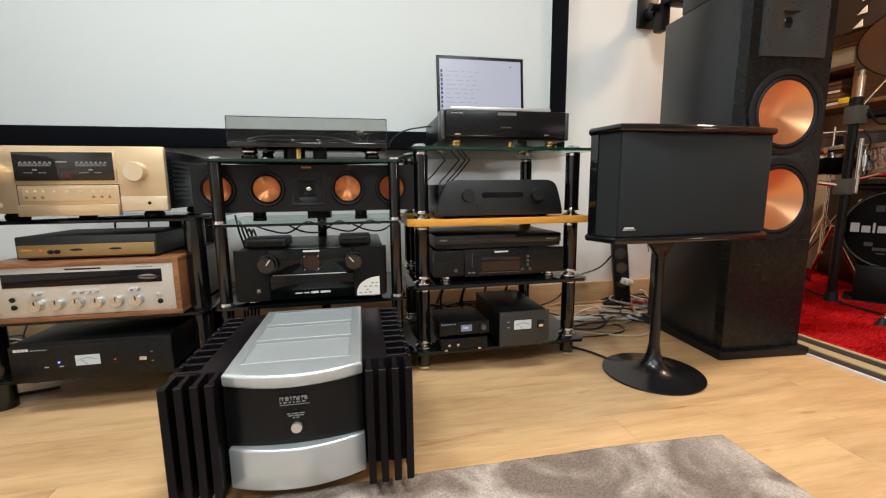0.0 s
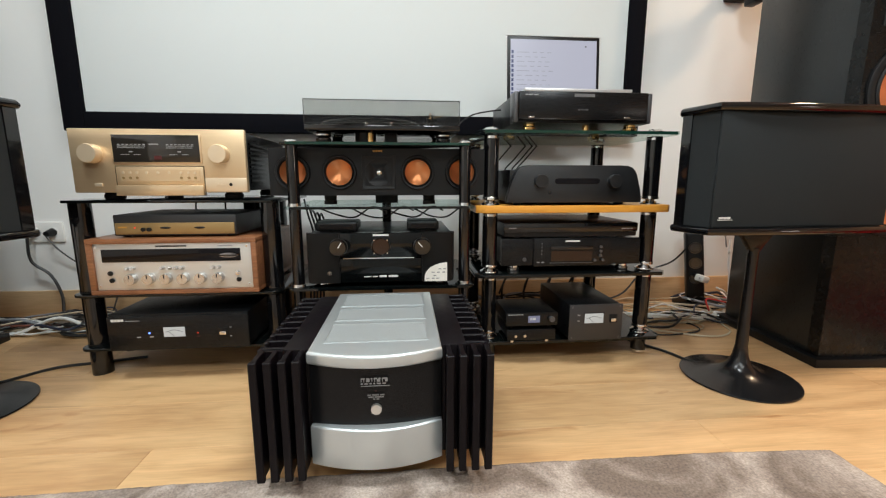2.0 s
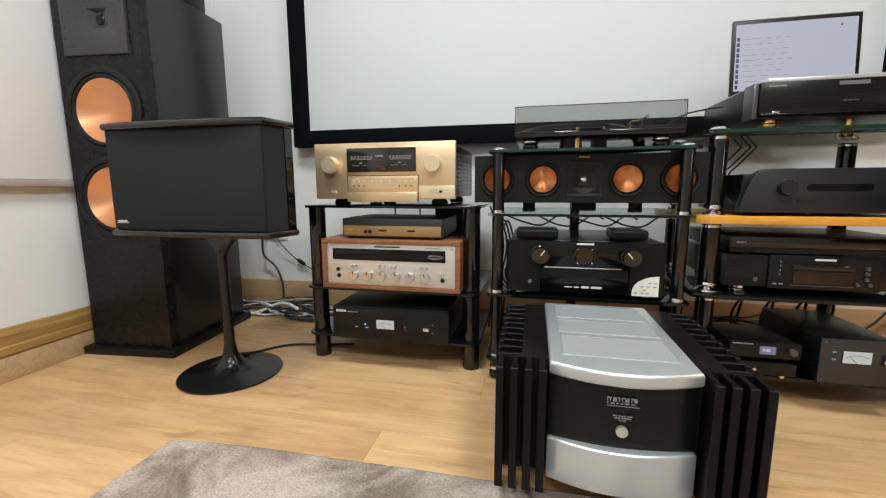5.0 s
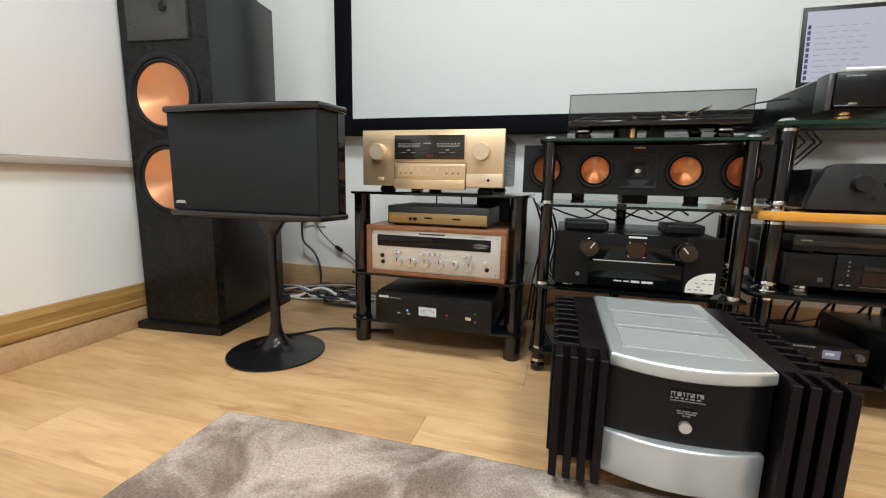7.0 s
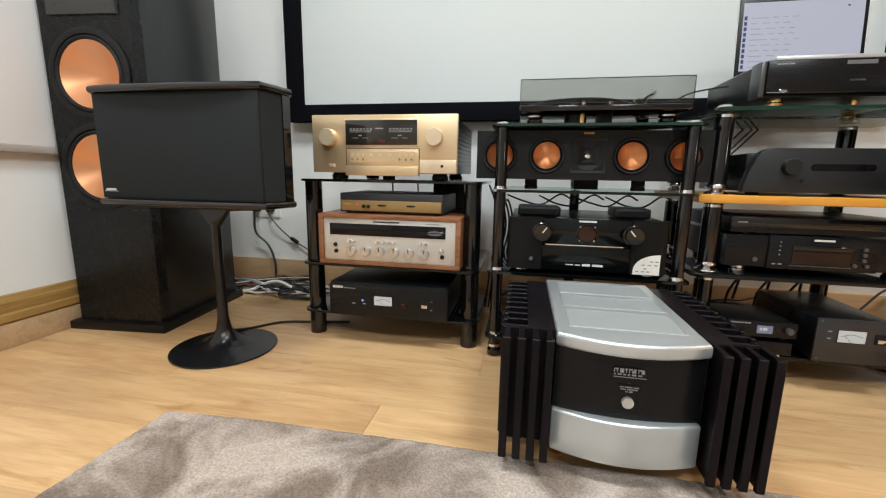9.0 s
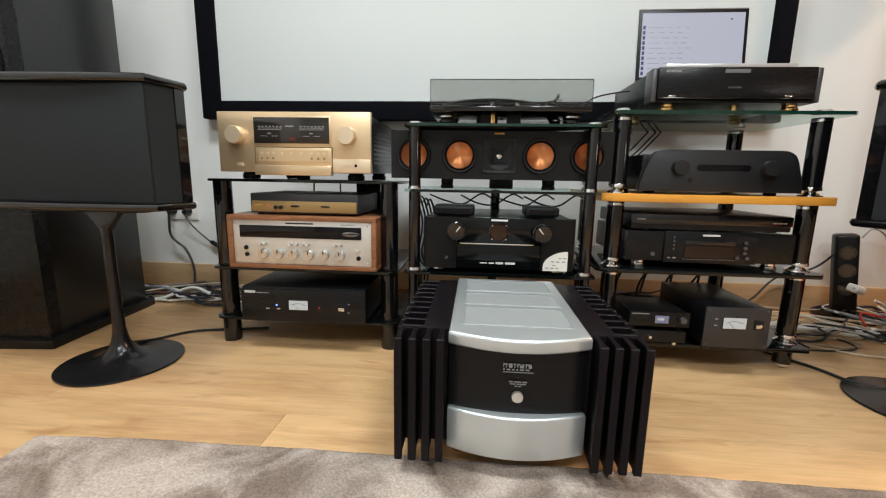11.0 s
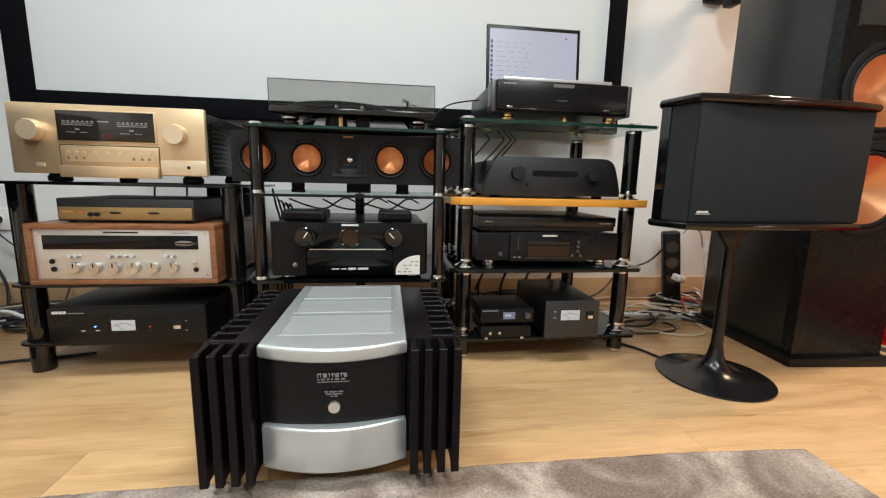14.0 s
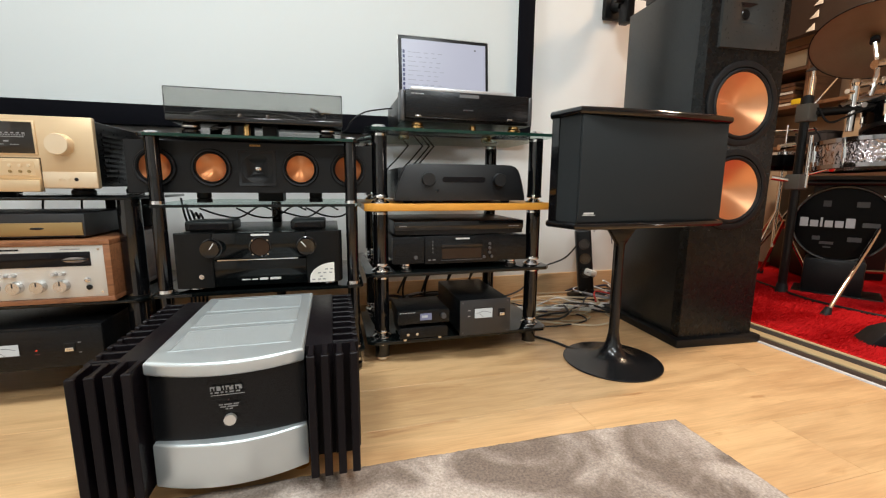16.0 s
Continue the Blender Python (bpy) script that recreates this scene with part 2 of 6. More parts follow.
SMOKED = glass("smoked_acrylic", (0.92, 0.92, 0.91), clear=0.91, body=(0.05, 0.05, 0.05))
PIANO_BLACK = mat("piano_black_plastic", (0.0035, 0.0042, 0.0044), 0.10, spec=0.30, vary=0.1, scale=20)
PERFORATED = mat("dark_grained_panel", (0.0060, 0.0062, 0.0064), 0.42, spec=0.18, vary=0.25, scale=420)
WINDOW = mat("smoked_display_window", (0.004, 0.0035, 0.005), 0.06, vary=0.0, spec=0.28)
DARK_BRONZE = mat("dark_bronze", (0.10, 0.065, 0.03), 0.45, metal=0.5, vary=0.05)
METER_GLASS = mat("brown_meter_glass", (0.022, 0.019, 0.016), 0.07, vary=0.1, spec=0.55)
WHITE_PLASTIC = mat("white_plastic", (0.75, 0.75, 0.73), 0.4, vary=0.03)
LETTER = mat("pale_print", (0.62, 0.62, 0.60), 0.5, vary=0.02)
LETTER_DIM = mat("grey_print", (0.28, 0.28, 0.28), 0.5, vary=0.02)
LETTER_FAINT = mat("faint_print", (0.13, 0.13, 0.135), 0.45, vary=0.02)
LETTER_GOLD = mat("gold_print", (0.55, 0.28, 0.05), 0.4, vary=0.02)
PAPER = mat("paper_label", (0.78, 0.76, 0.70), 0.7, vary=0.03)
GUNMETAL = mat("gunmetal_fascia", (0.055, 0.055, 0.058), 0.32, metal=0.6, vary=0.08, scale=12, stretch=(1, 60, 60))
DARK_BUTTON = mat("dark_steel_button", (0.10, 0.10, 0.105), 0.35, metal=0.5, vary=0.05)
BLUE_LED = glow("blue_led", (0.1, 0.2, 1.0), 4)
RED_LED = glow("red_led", (1.0, 0.05, 0.02), 0.35)
RED_DIM = glow("dim_red_digits", (0.16, 0.008, 0.008), 0.10, (0.05, 0.004, 0.004))
METER = glow("lit_meter", (0.82, 0.86, 0.84), 0.36, (0.2, 0.2, 0.2))
def painted_sheen_pile(name, low, high):
    """Soft patches of colour painted for the sheen of brushed pile, with a fine tufted grain."""
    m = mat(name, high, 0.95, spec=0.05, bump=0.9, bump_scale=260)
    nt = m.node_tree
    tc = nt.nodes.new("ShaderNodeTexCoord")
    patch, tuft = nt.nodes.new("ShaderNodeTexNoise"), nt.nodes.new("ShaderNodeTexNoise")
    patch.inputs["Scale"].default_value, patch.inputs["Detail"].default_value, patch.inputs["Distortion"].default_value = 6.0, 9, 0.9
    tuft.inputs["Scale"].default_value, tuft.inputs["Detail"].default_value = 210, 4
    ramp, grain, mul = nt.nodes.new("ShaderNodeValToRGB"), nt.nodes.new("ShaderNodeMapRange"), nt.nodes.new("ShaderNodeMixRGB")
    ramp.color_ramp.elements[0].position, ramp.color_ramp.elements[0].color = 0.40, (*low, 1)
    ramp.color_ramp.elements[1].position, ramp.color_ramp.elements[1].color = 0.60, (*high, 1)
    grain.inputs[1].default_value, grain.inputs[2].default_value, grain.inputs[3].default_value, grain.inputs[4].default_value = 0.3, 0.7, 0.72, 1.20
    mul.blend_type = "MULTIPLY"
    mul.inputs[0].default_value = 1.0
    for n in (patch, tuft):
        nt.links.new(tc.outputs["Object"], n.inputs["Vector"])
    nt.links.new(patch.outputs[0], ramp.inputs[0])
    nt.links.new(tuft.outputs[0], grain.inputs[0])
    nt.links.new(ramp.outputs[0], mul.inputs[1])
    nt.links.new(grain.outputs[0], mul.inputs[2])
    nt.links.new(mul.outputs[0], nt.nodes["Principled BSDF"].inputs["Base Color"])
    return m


RUG = painted_sheen_pile("taupe_pile", (0.205, 0.157, 0.128), (0.470, 0.392, 0.338))
RED_PILE = mat("red_shag", (0.54, 0.012, 0.014), 0.9, vary=0.16, scale=12, spec=0.1)


# ---- mesh helpers ----
def box(bm, x0, x1, y0, y1, z0, z1, bevel=0.0, seg=2):
    m = Matrix.LocRotScale(((x0 + x1) / 2, (y0 + y1) / 2, (z0 + z1) / 2), None, (abs(x1 - x0), abs(y1 - y0), abs(z1 - z0)))
    made = bmesh.ops.create_cube(bm, size=1, matrix=m)["verts"]
    if bevel:
        edges = list({e for v in made for e in v.link_edges})
        bmesh.ops.bevel(bm, geom=edges, offset=bevel, segments=seg, profile=0.5, affect="EDGES", clamp_overlap=True)
    return bm


def cyl(bm, p, q, r0, r1=None, seg=24):
    p, q = Vector(p), Vector(q)
    d = q - p
    m = Matrix.Translation((p + q) / 2) @ d.to_track_quat("Z", "Y").to_matrix().to_4x4()
    bmesh.ops.create_cone(bm, cap_ends=True, segments=seg, radius1=r0, radius2=r0 if r1 is None else r1, depth=d.length, matrix=m)
    return bm


def lathe(bm, profile, seg=40, m=Matrix()):
    """Spins (radius, height) pairs round z."""
    rings = []
    for r, h in profile:
        if r < 1e-5:
            rings.append([bm.verts.new(m @ Vector((0, 0, h)))])
        else:
            rings.append([bm.verts.new(m @ Vector((r * math.cos(2 * math.pi * i / seg), r * math.sin(2 * math.pi * i / seg), h))) for i in range(seg)])
    for a, b in zip(rings, rings[1:]):
        for i in range(seg):
            j = (i + 1) % seg
            if len(a) == 1 and len(b) > 1:
                bm.faces.new((a[0], b[j], b[i]))
            elif len(b) == 1 and len(a) > 1:
                bm.faces.new((a[i], a[j], b[0]))
            elif len(a) > 1:
                bm.faces.new((a[i], a[j], b[j], b[i]))
    return bm


def prism(bm, outline, z0, z1, bevel=0.0, seg=2):
    """A flat outline of (x, y) pairs given thickness from z0 to z1."""
    low = [bm.verts.new((x, y, z0)) for x, y in outline]
    high = [bm.verts.new((x, y, z1)) for x, y in outline]
    n = len(outline)
    faces = [bm.faces.new(low[::-1]), bm.faces.new(high)]
    for i in range(n):
        faces.append(bm.faces.new((low[i], low[(i + 1) % n], high[(i + 1) % n], high[i])))
    bmesh.ops.recalc_face_normals(bm, faces=faces)
    if bevel:
        bmesh.ops.bevel(bm, geom=list(faces[0].edges) + list(faces[1].edges), offset=bevel, segments=seg, profile=0.5, affect="EDGES")
    return bm


def smooth_points(points, steps=8):
    pts = [Vector(p) for p in points]
    pts = [2 * pts[0] - pts[1]] + pts + [2 * pts[-1] - pts[-2]]
    out = []
    for a, b, c, d in zip(pts, pts[1:], pts[2:], pts[3:]):
        for k in range(steps):
            t = k / steps
            out.append(0.5 * ((2 * b) + (c - a) * t + (2 * a - 5 * b + 4 * c - d) * t * t + (3 * b - a - 3 * c + d) * t ** 3))
    out.append(pts[-2])
    return out


def tube(bm, points, r, seg=7, steps=8):
    pts = smooth_points(points, steps)
    rings = []
    for i, p in enumerate(pts):
        d = (pts[min(i + 1, len(pts) - 1)] - pts[max(i - 1, 0)]).normalized()
        side = d.cross(Vector((0.13, 0.21, 0.97))).normalized()
        up = side.cross(d)
        rings.append([bm.verts.new(p + r * (math.cos(2 * math.pi * k / seg) * side + math.sin(2 * math.pi * k / seg) * up)) for k in range(seg)])
    for a, b in zip(rings, rings[1:]):
        for k in range(seg):
            bm.faces.new((a[k], a[(k + 1) % seg], b[(k + 1) % seg], b[k]))
    bm.faces.new(rings[0][::-1])
    bm.faces.new(rings[-1])
    return bm


def mesh_object(name, bm, material, smooth=True):
    me = bpy.data.meshes.new(name)
    bmesh.ops.recalc_face_normals(bm, faces=bm.faces)
    if smooth:
        for fc in bm.faces:
            fc.smooth = True
        for e in bm.edges:
            if len(e.link_faces) == 2 and e.calc_face_angle(0) > 0.6:
                e.smooth = False
    bm.to_mesh(me)
    bm.free()
    me.materials.append(material)
    return new(name, me)


def part(name, bm, material, parent, label=""):
    ob = mesh_object(name, bm, material)
    ob.parent = parent
    return tagged(ob, label)


def thing(name, label, category, group="", at=None):
    ob = new(name)
    ob.empty_display_size = 0.05
    ob.matrix_basis = at if at is not None else Matrix()
    return tagged(ob, label, category, group)


def structure(name, bm, material, label=""):
    return tagged(mesh_object(name, bm, material), label, kind="structure")


def B(*a, **k):
    return box(bmesh.new(), *a, **k)


def C(*a, **k):
    return cyl(bmesh.new(), *a, **k)


def bars(bm, x, z, y, widths, height, gap, thick=0.0008):
    """A row of small raised bars facing -y, for print that cannot be read."""
    for w in widths:
        box(bm, x, x + w, y - thick, y + 0.0005, z, z + height)
        x += w + gap
    return bm


# ---- structure ----
FLOOR_END = 1.522
LEFT, BACK, RIGHT, FRONT, TOP = -1.805, 1.78, 1.62, -2.6, 2.46
structure("wall_north", B(LEFT - 0.12, RIGHT, BACK, BACK + 0.12, 0, TOP), WALL, "white painted wall behind the screen")
structure("wall_west", B(LEFT - 0.12, LEFT, FRONT, BACK, 0, TOP), WALL, "white painted side wall")
# The south wall is never in view; its grey sets bounce light and reflections.
structure("wall_south", B(LEFT - 0.12, 4.2, FRONT - 0.12, FRONT, 0, TOP), mat("unseen_wall_grey", (0.40, 0.41, 0.41), 0.85), "unseen wall behind the camera, its grey set for fill and reflections")
structure("ceiling", B(LEFT - 0.12, 4.3, FRONT - 0.12, 3.12, TOP, TOP + 0.1), CEIL, "white ceiling")
structure("subfloor", B(LEFT - 0.12, FLOOR_END, FRONT, BACK, -0.06, -0.012), BLACK_PLASTIC)
bm = bmesh.new()
box(bm, LEFT, LEFT + 0.022, FRONT, BACK, 0.60, TOP, 0.004)
structure("wall_panel", bm, PANEL, "pale grey panel covering the upper side wall")
structure("trim", B(LEFT, LEFT + 0.030, FRONT, BACK, 0.578, 0.5995, 0.003), mat("taupe_ledge", (0.42, 0.37, 0.33), 0.6), "taupe ledge strip under the wall panel")


def moulding(name, length, material, m):
    """Stepped wooden skirting, its back on y=0, running along x."""
    out = [(0, 0.075), (-0.012, 0.075), (-0.019, 0.083), (-0.019, 0.102), (-0.014, 0.108), (-0.014, 0.138), (-0.008, 0.146), (-0.006, 0.156), (0, 0.160)]
    bm = bmesh.new()
    a = [bm.verts.new((0, y, z)) for y, z in out]
    b = [bm.verts.new((length, y, z)) for y, z in out]
    for i in range(len(out) - 1):
        bm.faces.new((a[i], a[i + 1], b[i + 1], b[i]))
    bm.faces.new((a[-1], a[0], b[0], b[-1]))
    bm.faces.new(a[::-1])
    bm.faces.new(b)
    ob = mesh_object(name, bm, material)
    ob.matrix_basis = m
    return tagged(ob, "golden oak moulded skirting", kind="structure")


moulding("baseboard", BACK - FRONT, GOLD_OAK, pose(LEFT + 0.0005, FRONT, 0, 0, 0, 90))
structure("baseboard", B(LEFT, LEFT + 0.016, FRONT, BACK, 0, 0.0745, 0.002), PINE, "pale wood lower skirting")
structure("baseboard", B(LEFT + 0.02, RIGHT, BACK - 0.014, BACK, 0, 0.113, 0.003), PINE, "pale wood skirting board")

screen = thing("projection_screen", "white projection screen with a black velvet frame on the wall", "projector screen")
part("screen_fabric", B(-1.276, 0.870, 1.716, 1.73, 0.827, 2.07), SCREEN, screen)
for x0, x1, z0, z1 in ((-1.352, -1.274, 0.757, 2.15), (0.868, 0.940, 0.757, 2.15), (-1.274, 0.868, 0.757, 0.829), (-1.274, 0.868, 2.068, 2.15)):
    part("frame_bar", B(x0, x1, 1.70, 1.745, z0, z1, 0.004), VELVET, screen)
part("mounting_rail", B(-1.1, 0.7, 1.745, BACK, 0.90, 0.96), BLACK_PLASTIC, screen)

def holed_plate(parent, x0, x1, z0, z1, y0, y1, holes, r, material):
    """A baffle facing -y with one round hole in each upright or flat cell."""
    along_x = (x1 - x0) > (z1 - z0)
    key = 0 if along_x else 1
    holes = sorted(holes, key=lambda h: h[key])
    cuts = [x0 if along_x else z0] + [(a[key] + b[key]) / 2 for a, b in zip(holes, holes[1:])] + [x1 if along_x else z1]
    bm = bmesh.new()
    n = 48
    for (cx, cz), lo, hi in zip(holes, cuts, cuts[1:]):
        a0, a1, b0, b1 = (lo, hi, z0, z1) if along_x else (x0, x1, lo, hi)
        inner, back, outer = [], [], []
        for i in range(n):
            c, s = math.cos(2 * math.pi * i / n + math.pi / 4), math.sin(2 * math.pi * i / n + math.pi / 4)
            k = max(abs(c), abs(s))
            u, v = c / k, s / k
            inner.append(bm.verts.new((cx + r * c, y0, cz + r * s)))
            back.append(bm.verts.new((cx + r * c, y1, cz + r * s)))
            outer.append(bm.verts.new((cx + u * ((a1 - cx) if u > 0 else (cx - a0)), y0, cz + v * ((b1 - cz) if v > 0 else (cz - b0)))))
        for i in range(n):
            j = (i + 1) % n
            bm.faces.new((inner[i], inner[j], outer[j], outer[i]))
            bm.faces.new((inner[i], back[i], back[j], inner[j]))
    for a, b, c, d in (((x0, y0, z0), (x1, y0, z0), (x1, y1, z0), (x0, y1, z0)), ((x0, y0, z1), (x1, y0, z1), (x1, y1, z1), (x0, y1, z1)),
                       ((x0, y0, z0), (x0, y0, z1), (x0, y1, z1), (x0, y1, z0)), ((x1, y0, z0), (x1, y0, z1), (x1, y1, z1), (x1, y1, z0))):
        bm.faces.new([bm.verts.new(p) for p in (a, b, c, d)])
    bmesh.ops.remove_doubles(bm, verts=bm.verts, dist=1e-5)
    return part("baffle", bm, material, parent)


# ---- power amplifier on the floor ----
def arc(xc, half, y_edge, bulge, n=16):
    return [(xc + half * (2 * i / n - 1), y_edge - bulge * (1 - (2 * i / n - 1) ** 2)) for i in range(n + 1)]


def power_amplifier():
    t = thing("power_amplifier", "silver and black power amplifier with black fins standing by the rug", "amplifier", at=pose(-0.115, -0.017, 0))
    part("chassis", B(-0.1185, 0.1185, 0.70, 1.05, 0.05, 0.262, 0.003), BLACK_SATIN, t)
    half = 0.120
    part("front_panel", prism(bmesh.new(), arc(0, half - 0.001, 0.692, 0.016) + [(half - 0.002, 0.70), (-half + 0.002, 0.70)], 0.129, 0.251), BLACK_BRUSHED, t, "black curved front panel")
    top = part("top_cover", prism(bmesh.new(), arc(0, half, 0.680, 0.030) + [(half, 1.055), (-half, 1.055)], 0.2495, 0.274, 0.006, 4), SILVER, t, "silver aluminium top cover with curved lip")
    low = part("lower_panel", prism(bmesh.new(), arc(0, half, 0.684, 0.027) + [(half, 0.70), (-half, 0.70)], 0.051, 0.131, 0.005, 4), SILVER, t, "silver curved lower panel")
    for y0, y1 in ((0.715, 0.815), (0.835, 0.915), (0.935, 1.03)):
        for x0, x1, a0, a1 in ((-0.097, -0.094, y0, y1), (0.094, 0.097, y0, y1), (-0.094, 0.094, y0, y0 + 0.003), (-0.094, 0.094, y1 - 0.003, y1)):
            part("vent_rim", B(x0, x1, a0, a1, 0.2735, 0.2752), SILVER, top)
        part("vent_mesh", B(-0.094, 0.094, y0 + 0.003, y1 - 0.003, 0.2738, 0.2744), SILVER_MESH, top, "fine silver vent mesh")
    part("power_button", C((0, 0.6755, 0.1635), (0, 0.669, 0.1635), 0.0095), RECEIVER, t, "round pale power button")
    part("indicator", C((0, 0.6735, 0.1985), (0, 0.6712, 0.1985), 0.0008, seg=8), RED_DIM, t)
    bm = bmesh.new()
    bars(bm, -0.026, 0.2215, 0.6722, (0.007, 0.006, 0.003, 0.006, 0.004, 0.010), 0.0022, 0.0022)
    bars(bm, -0.026, 0.2165, 0.6722, (0.0012, 0.0012, 0.006, 0.0012, 0.0012, 0.006, 0.0012, 0.005), 0.0045, 0.0035)
    bars(bm, -0.026, 0.2120, 0.6722, (0.003, 0.006, 0.004, 0.003, 0.007, 0.006), 0.0022, 0.003)
    bars(bm, -0.026, 0.2080, 0.6722, (0.051,), 0.0010, 0)
    part("badge", bm, LETTER_DIM, t, "grey squared badge of plain bars")
    bm = bmesh.new()
    for z, ws in ((0.1905, (0.006, 0.012, 0.008)), (0.1865, (0.009, 0.016)), (0.1825, (0.004, 0.005))):
        bars(bm, -(sum(ws) + 0.002 * (len(ws) - 1)) / 2, z, 0.6718, ws, 0.0017, 0.002)
    part("print", bm, LETTER_DIM, t)
    for s in (-1, 1):
        sink = part("heat_sink", B(min(s * 0.1205, s * 0.168), max(s * 0.1205, s * 0.168), 0.705, 1.05, 0.05, 0.268, 0.002), ANODISED, t, "black anodised heat sink")
        fin = bmesh.new()
        box(fin, 0, 0.046, -0.0040, 0.0040, 0.052, 0.266, 0.001, 1)
        box(fin, 0.038, 0.047, -0.0105, 0.0105, 0.052, 0.266, 0.0015, 1)
        first = part("fin", fin, ANODISED, sink)
        first.matrix_basis = pose(s * 0.1675, 0.722, 0, 0, 0, 0 if s > 0 else 180)
        for k in range(1, 10):
            o = first.copy()
            scene.collection.objects.link(o)
            o.matrix_basis = pose(s * 0.1675, 0.722 + 0.0355 * k, 0, 0, 0, 0 if s > 0 else 180)
        tall = bmesh.new()
        box(tall, -0.0045, 0.0045, -0.052, 0, 0.046, 0.268, 0.001, 1)
        box(tall, -0.0068, 0.0068, -0.054, -0.044, 0.043, 0.268, 0.0015, 1)
        front = part("front_fin", tall, ANODISED, sink)
        front.matrix_basis = pose(s * 0.132, 0.7055, 0)
        for k, x in enumerate((0.155, 0.179, 0.203)):
            o = front.copy()
            scene.collection.objects.link(o)
            o.matrix_basis = pose(s * x, 0.7055, 0)
        part("sink_end", B(min(s * 0.168, s * 0.210), max(s * 0.168, s * 0.210), 0.704, 0.712, 0.05, 0.266), ANODISED, sink)
    for x in (-0.10, 0.10):
        for y in (0.76, 1.0):
            part("foot", C((x, y, 0.0), (x, y, 0.05), 0.016, 0.019), BRASS, t, "gold foot")
    return t


power_amplifier()


# ---- tall floor-standing loudspeakers ----
def woofer(parent, x, z, r, y, cone_mat=COPPER):
    """A driver facing -y: outer ring, rubber surround, dished metal cone."""
    m = Matrix.Translation((x, y, z)) @ pose(0, 0, 0, 90, 0, 0)
    ring = part("driver_ring", lathe(bmesh.new(), [(r * 1.0, 0.0), (r * 1.0, 0.006), (r * 0.96, 0.009), (r * 0.86, 0.008), (r * 0.84, 0.003), (r * 0.84, 0)], 48, m), RUBBER, parent)
    part("surround", lathe(bmesh.new(), [(r * 0.84, 0.002), (r * 0.83, 0.007), (r * 0.79, 0.010), (r * 0.75, 0.007), (r * 0.74, 0.003)], 48, m), RUBBER, ring)
    prof = [(r * 0.745, 0.004), (r * 0.6, -r * 0.055), (r * 0.4, -r * 0.15), (r * 0.2, -r * 0.215), (r * 0.1, -r * 0.235), (0, -r * 0.238)]
    part("cone", lathe(bmesh.new(), prof, 64), cone_mat, ring, "copper coloured metal cone").matrix_basis = m
    return ring


def tower(at, label):
    """Plinth front on y=0, box going back to +y."""
    t = thing("floor_standing_loudspeaker", label, "loudspeaker", "pair of tall loudspeakers", at)
    part("plinth", B(-0.172, 0.172, 0.0, 0.45, 0.0, 0.028, 0.003), BLACK_PLASTIC, t, "black plinth")
    part("cabinet", B(-0.148, 0.148, 0.062, 0.435, 0.0285, 1.225, 0.003), VINYL, t, "black ash vinyl cabinet")
    part("lower_front", B(-0.148, 0.148, 0.022, 0.0615, 0.0285, 0.405), BAFFLE, t)
    holed_plate(t, -0.148, 0.148, 0.4055, 0.968, 0.022, 0.066, [(0, 0.541), (0, 0.818)], 0.112, BAFFLE)
    for x0, x1, z0, z1 in ((-0.148, -0.1045, 0.9685, 1.225), (0.1045, 0.148, 0.9685, 1.225), (-0.1045, 0.1045, 0.9685, 0.9935), (-0.1045, 0.1045, 1.2025, 1.225)):
        part("upper_front", B(x0, x1, 0.022, 0.0615, z0, z1), BAFFLE, t)
    woofer(t, 0, 0.818, 0.134, 0.022)
    woofer(t, 0, 0.541, 0.134, 0.022)
    bm = bmesh.new()
    rings = [[bm.verts.new((hx * sx, d, 1.098 + hz * sz)) for sx, sz in ((-1, -1), (1, -1), (1, 1), (-1, 1))] for hx, hz, d in ((0.114, 0.114, 0.0225), (0.112, 0.112, 0.014), (0.102, 0.102, 0.012), (0.060, 0.055, 0.022), (0.034, 0.030, 0.032), (0.014, 0.022, 0.044))]
    for a, b in zip(rings, rings[1:]):
        for i in range(4):
            bm.faces.new((a[i], a[(i + 1) % 4], b[(i + 1) % 4], b[i]))
    bm.faces.new(rings[-1])
    horn = part("horn", bm, HORN, t, "square grey-black horn flare")
    part("throat", lathe(bmesh.new(), [(0.016, 0.0), (0.013, 0.003), (0, 0.0035)], 20, Matrix.Translation((0, 0.0435, 1.098)) @ pose(0, 0, 0, 90, 0, 0)), BLACK_SATIN, horn)
    return t


tower(pose(-1.617, 1.043, 0, 0, 0, 5.5), "tall black loudspeaker with copper cones beside the skirted wall")
tower(pose(1.359, 1.026, 0, 0, 0, -4), "tall black loudspeaker with copper cones beside the drum area")
for cx, cy, rz in ((-1.617, 1.043, 5.5), (1.359, 1.026, -4)):
    bx = thing("box_loudspeaker", "black box loudspeaker lying on the tall loudspeaker", "loudspeaker", "boxes on the tall loudspeakers", pose(cx, cy, 1.2255, 0, 0, rz))
    part("cabinet", B(-0.14, 0.14, 0.03, 0.355, 0.006, 0.30, 0.004), VINYL, bx)
    for sx in (-0.12, 0.12):
        for sy in (0.05, 0.29):
            part("foot", C((sx, sy, 0), (sx, sy, 0.0065), 0.012, seg=12), RUBBER, bx)


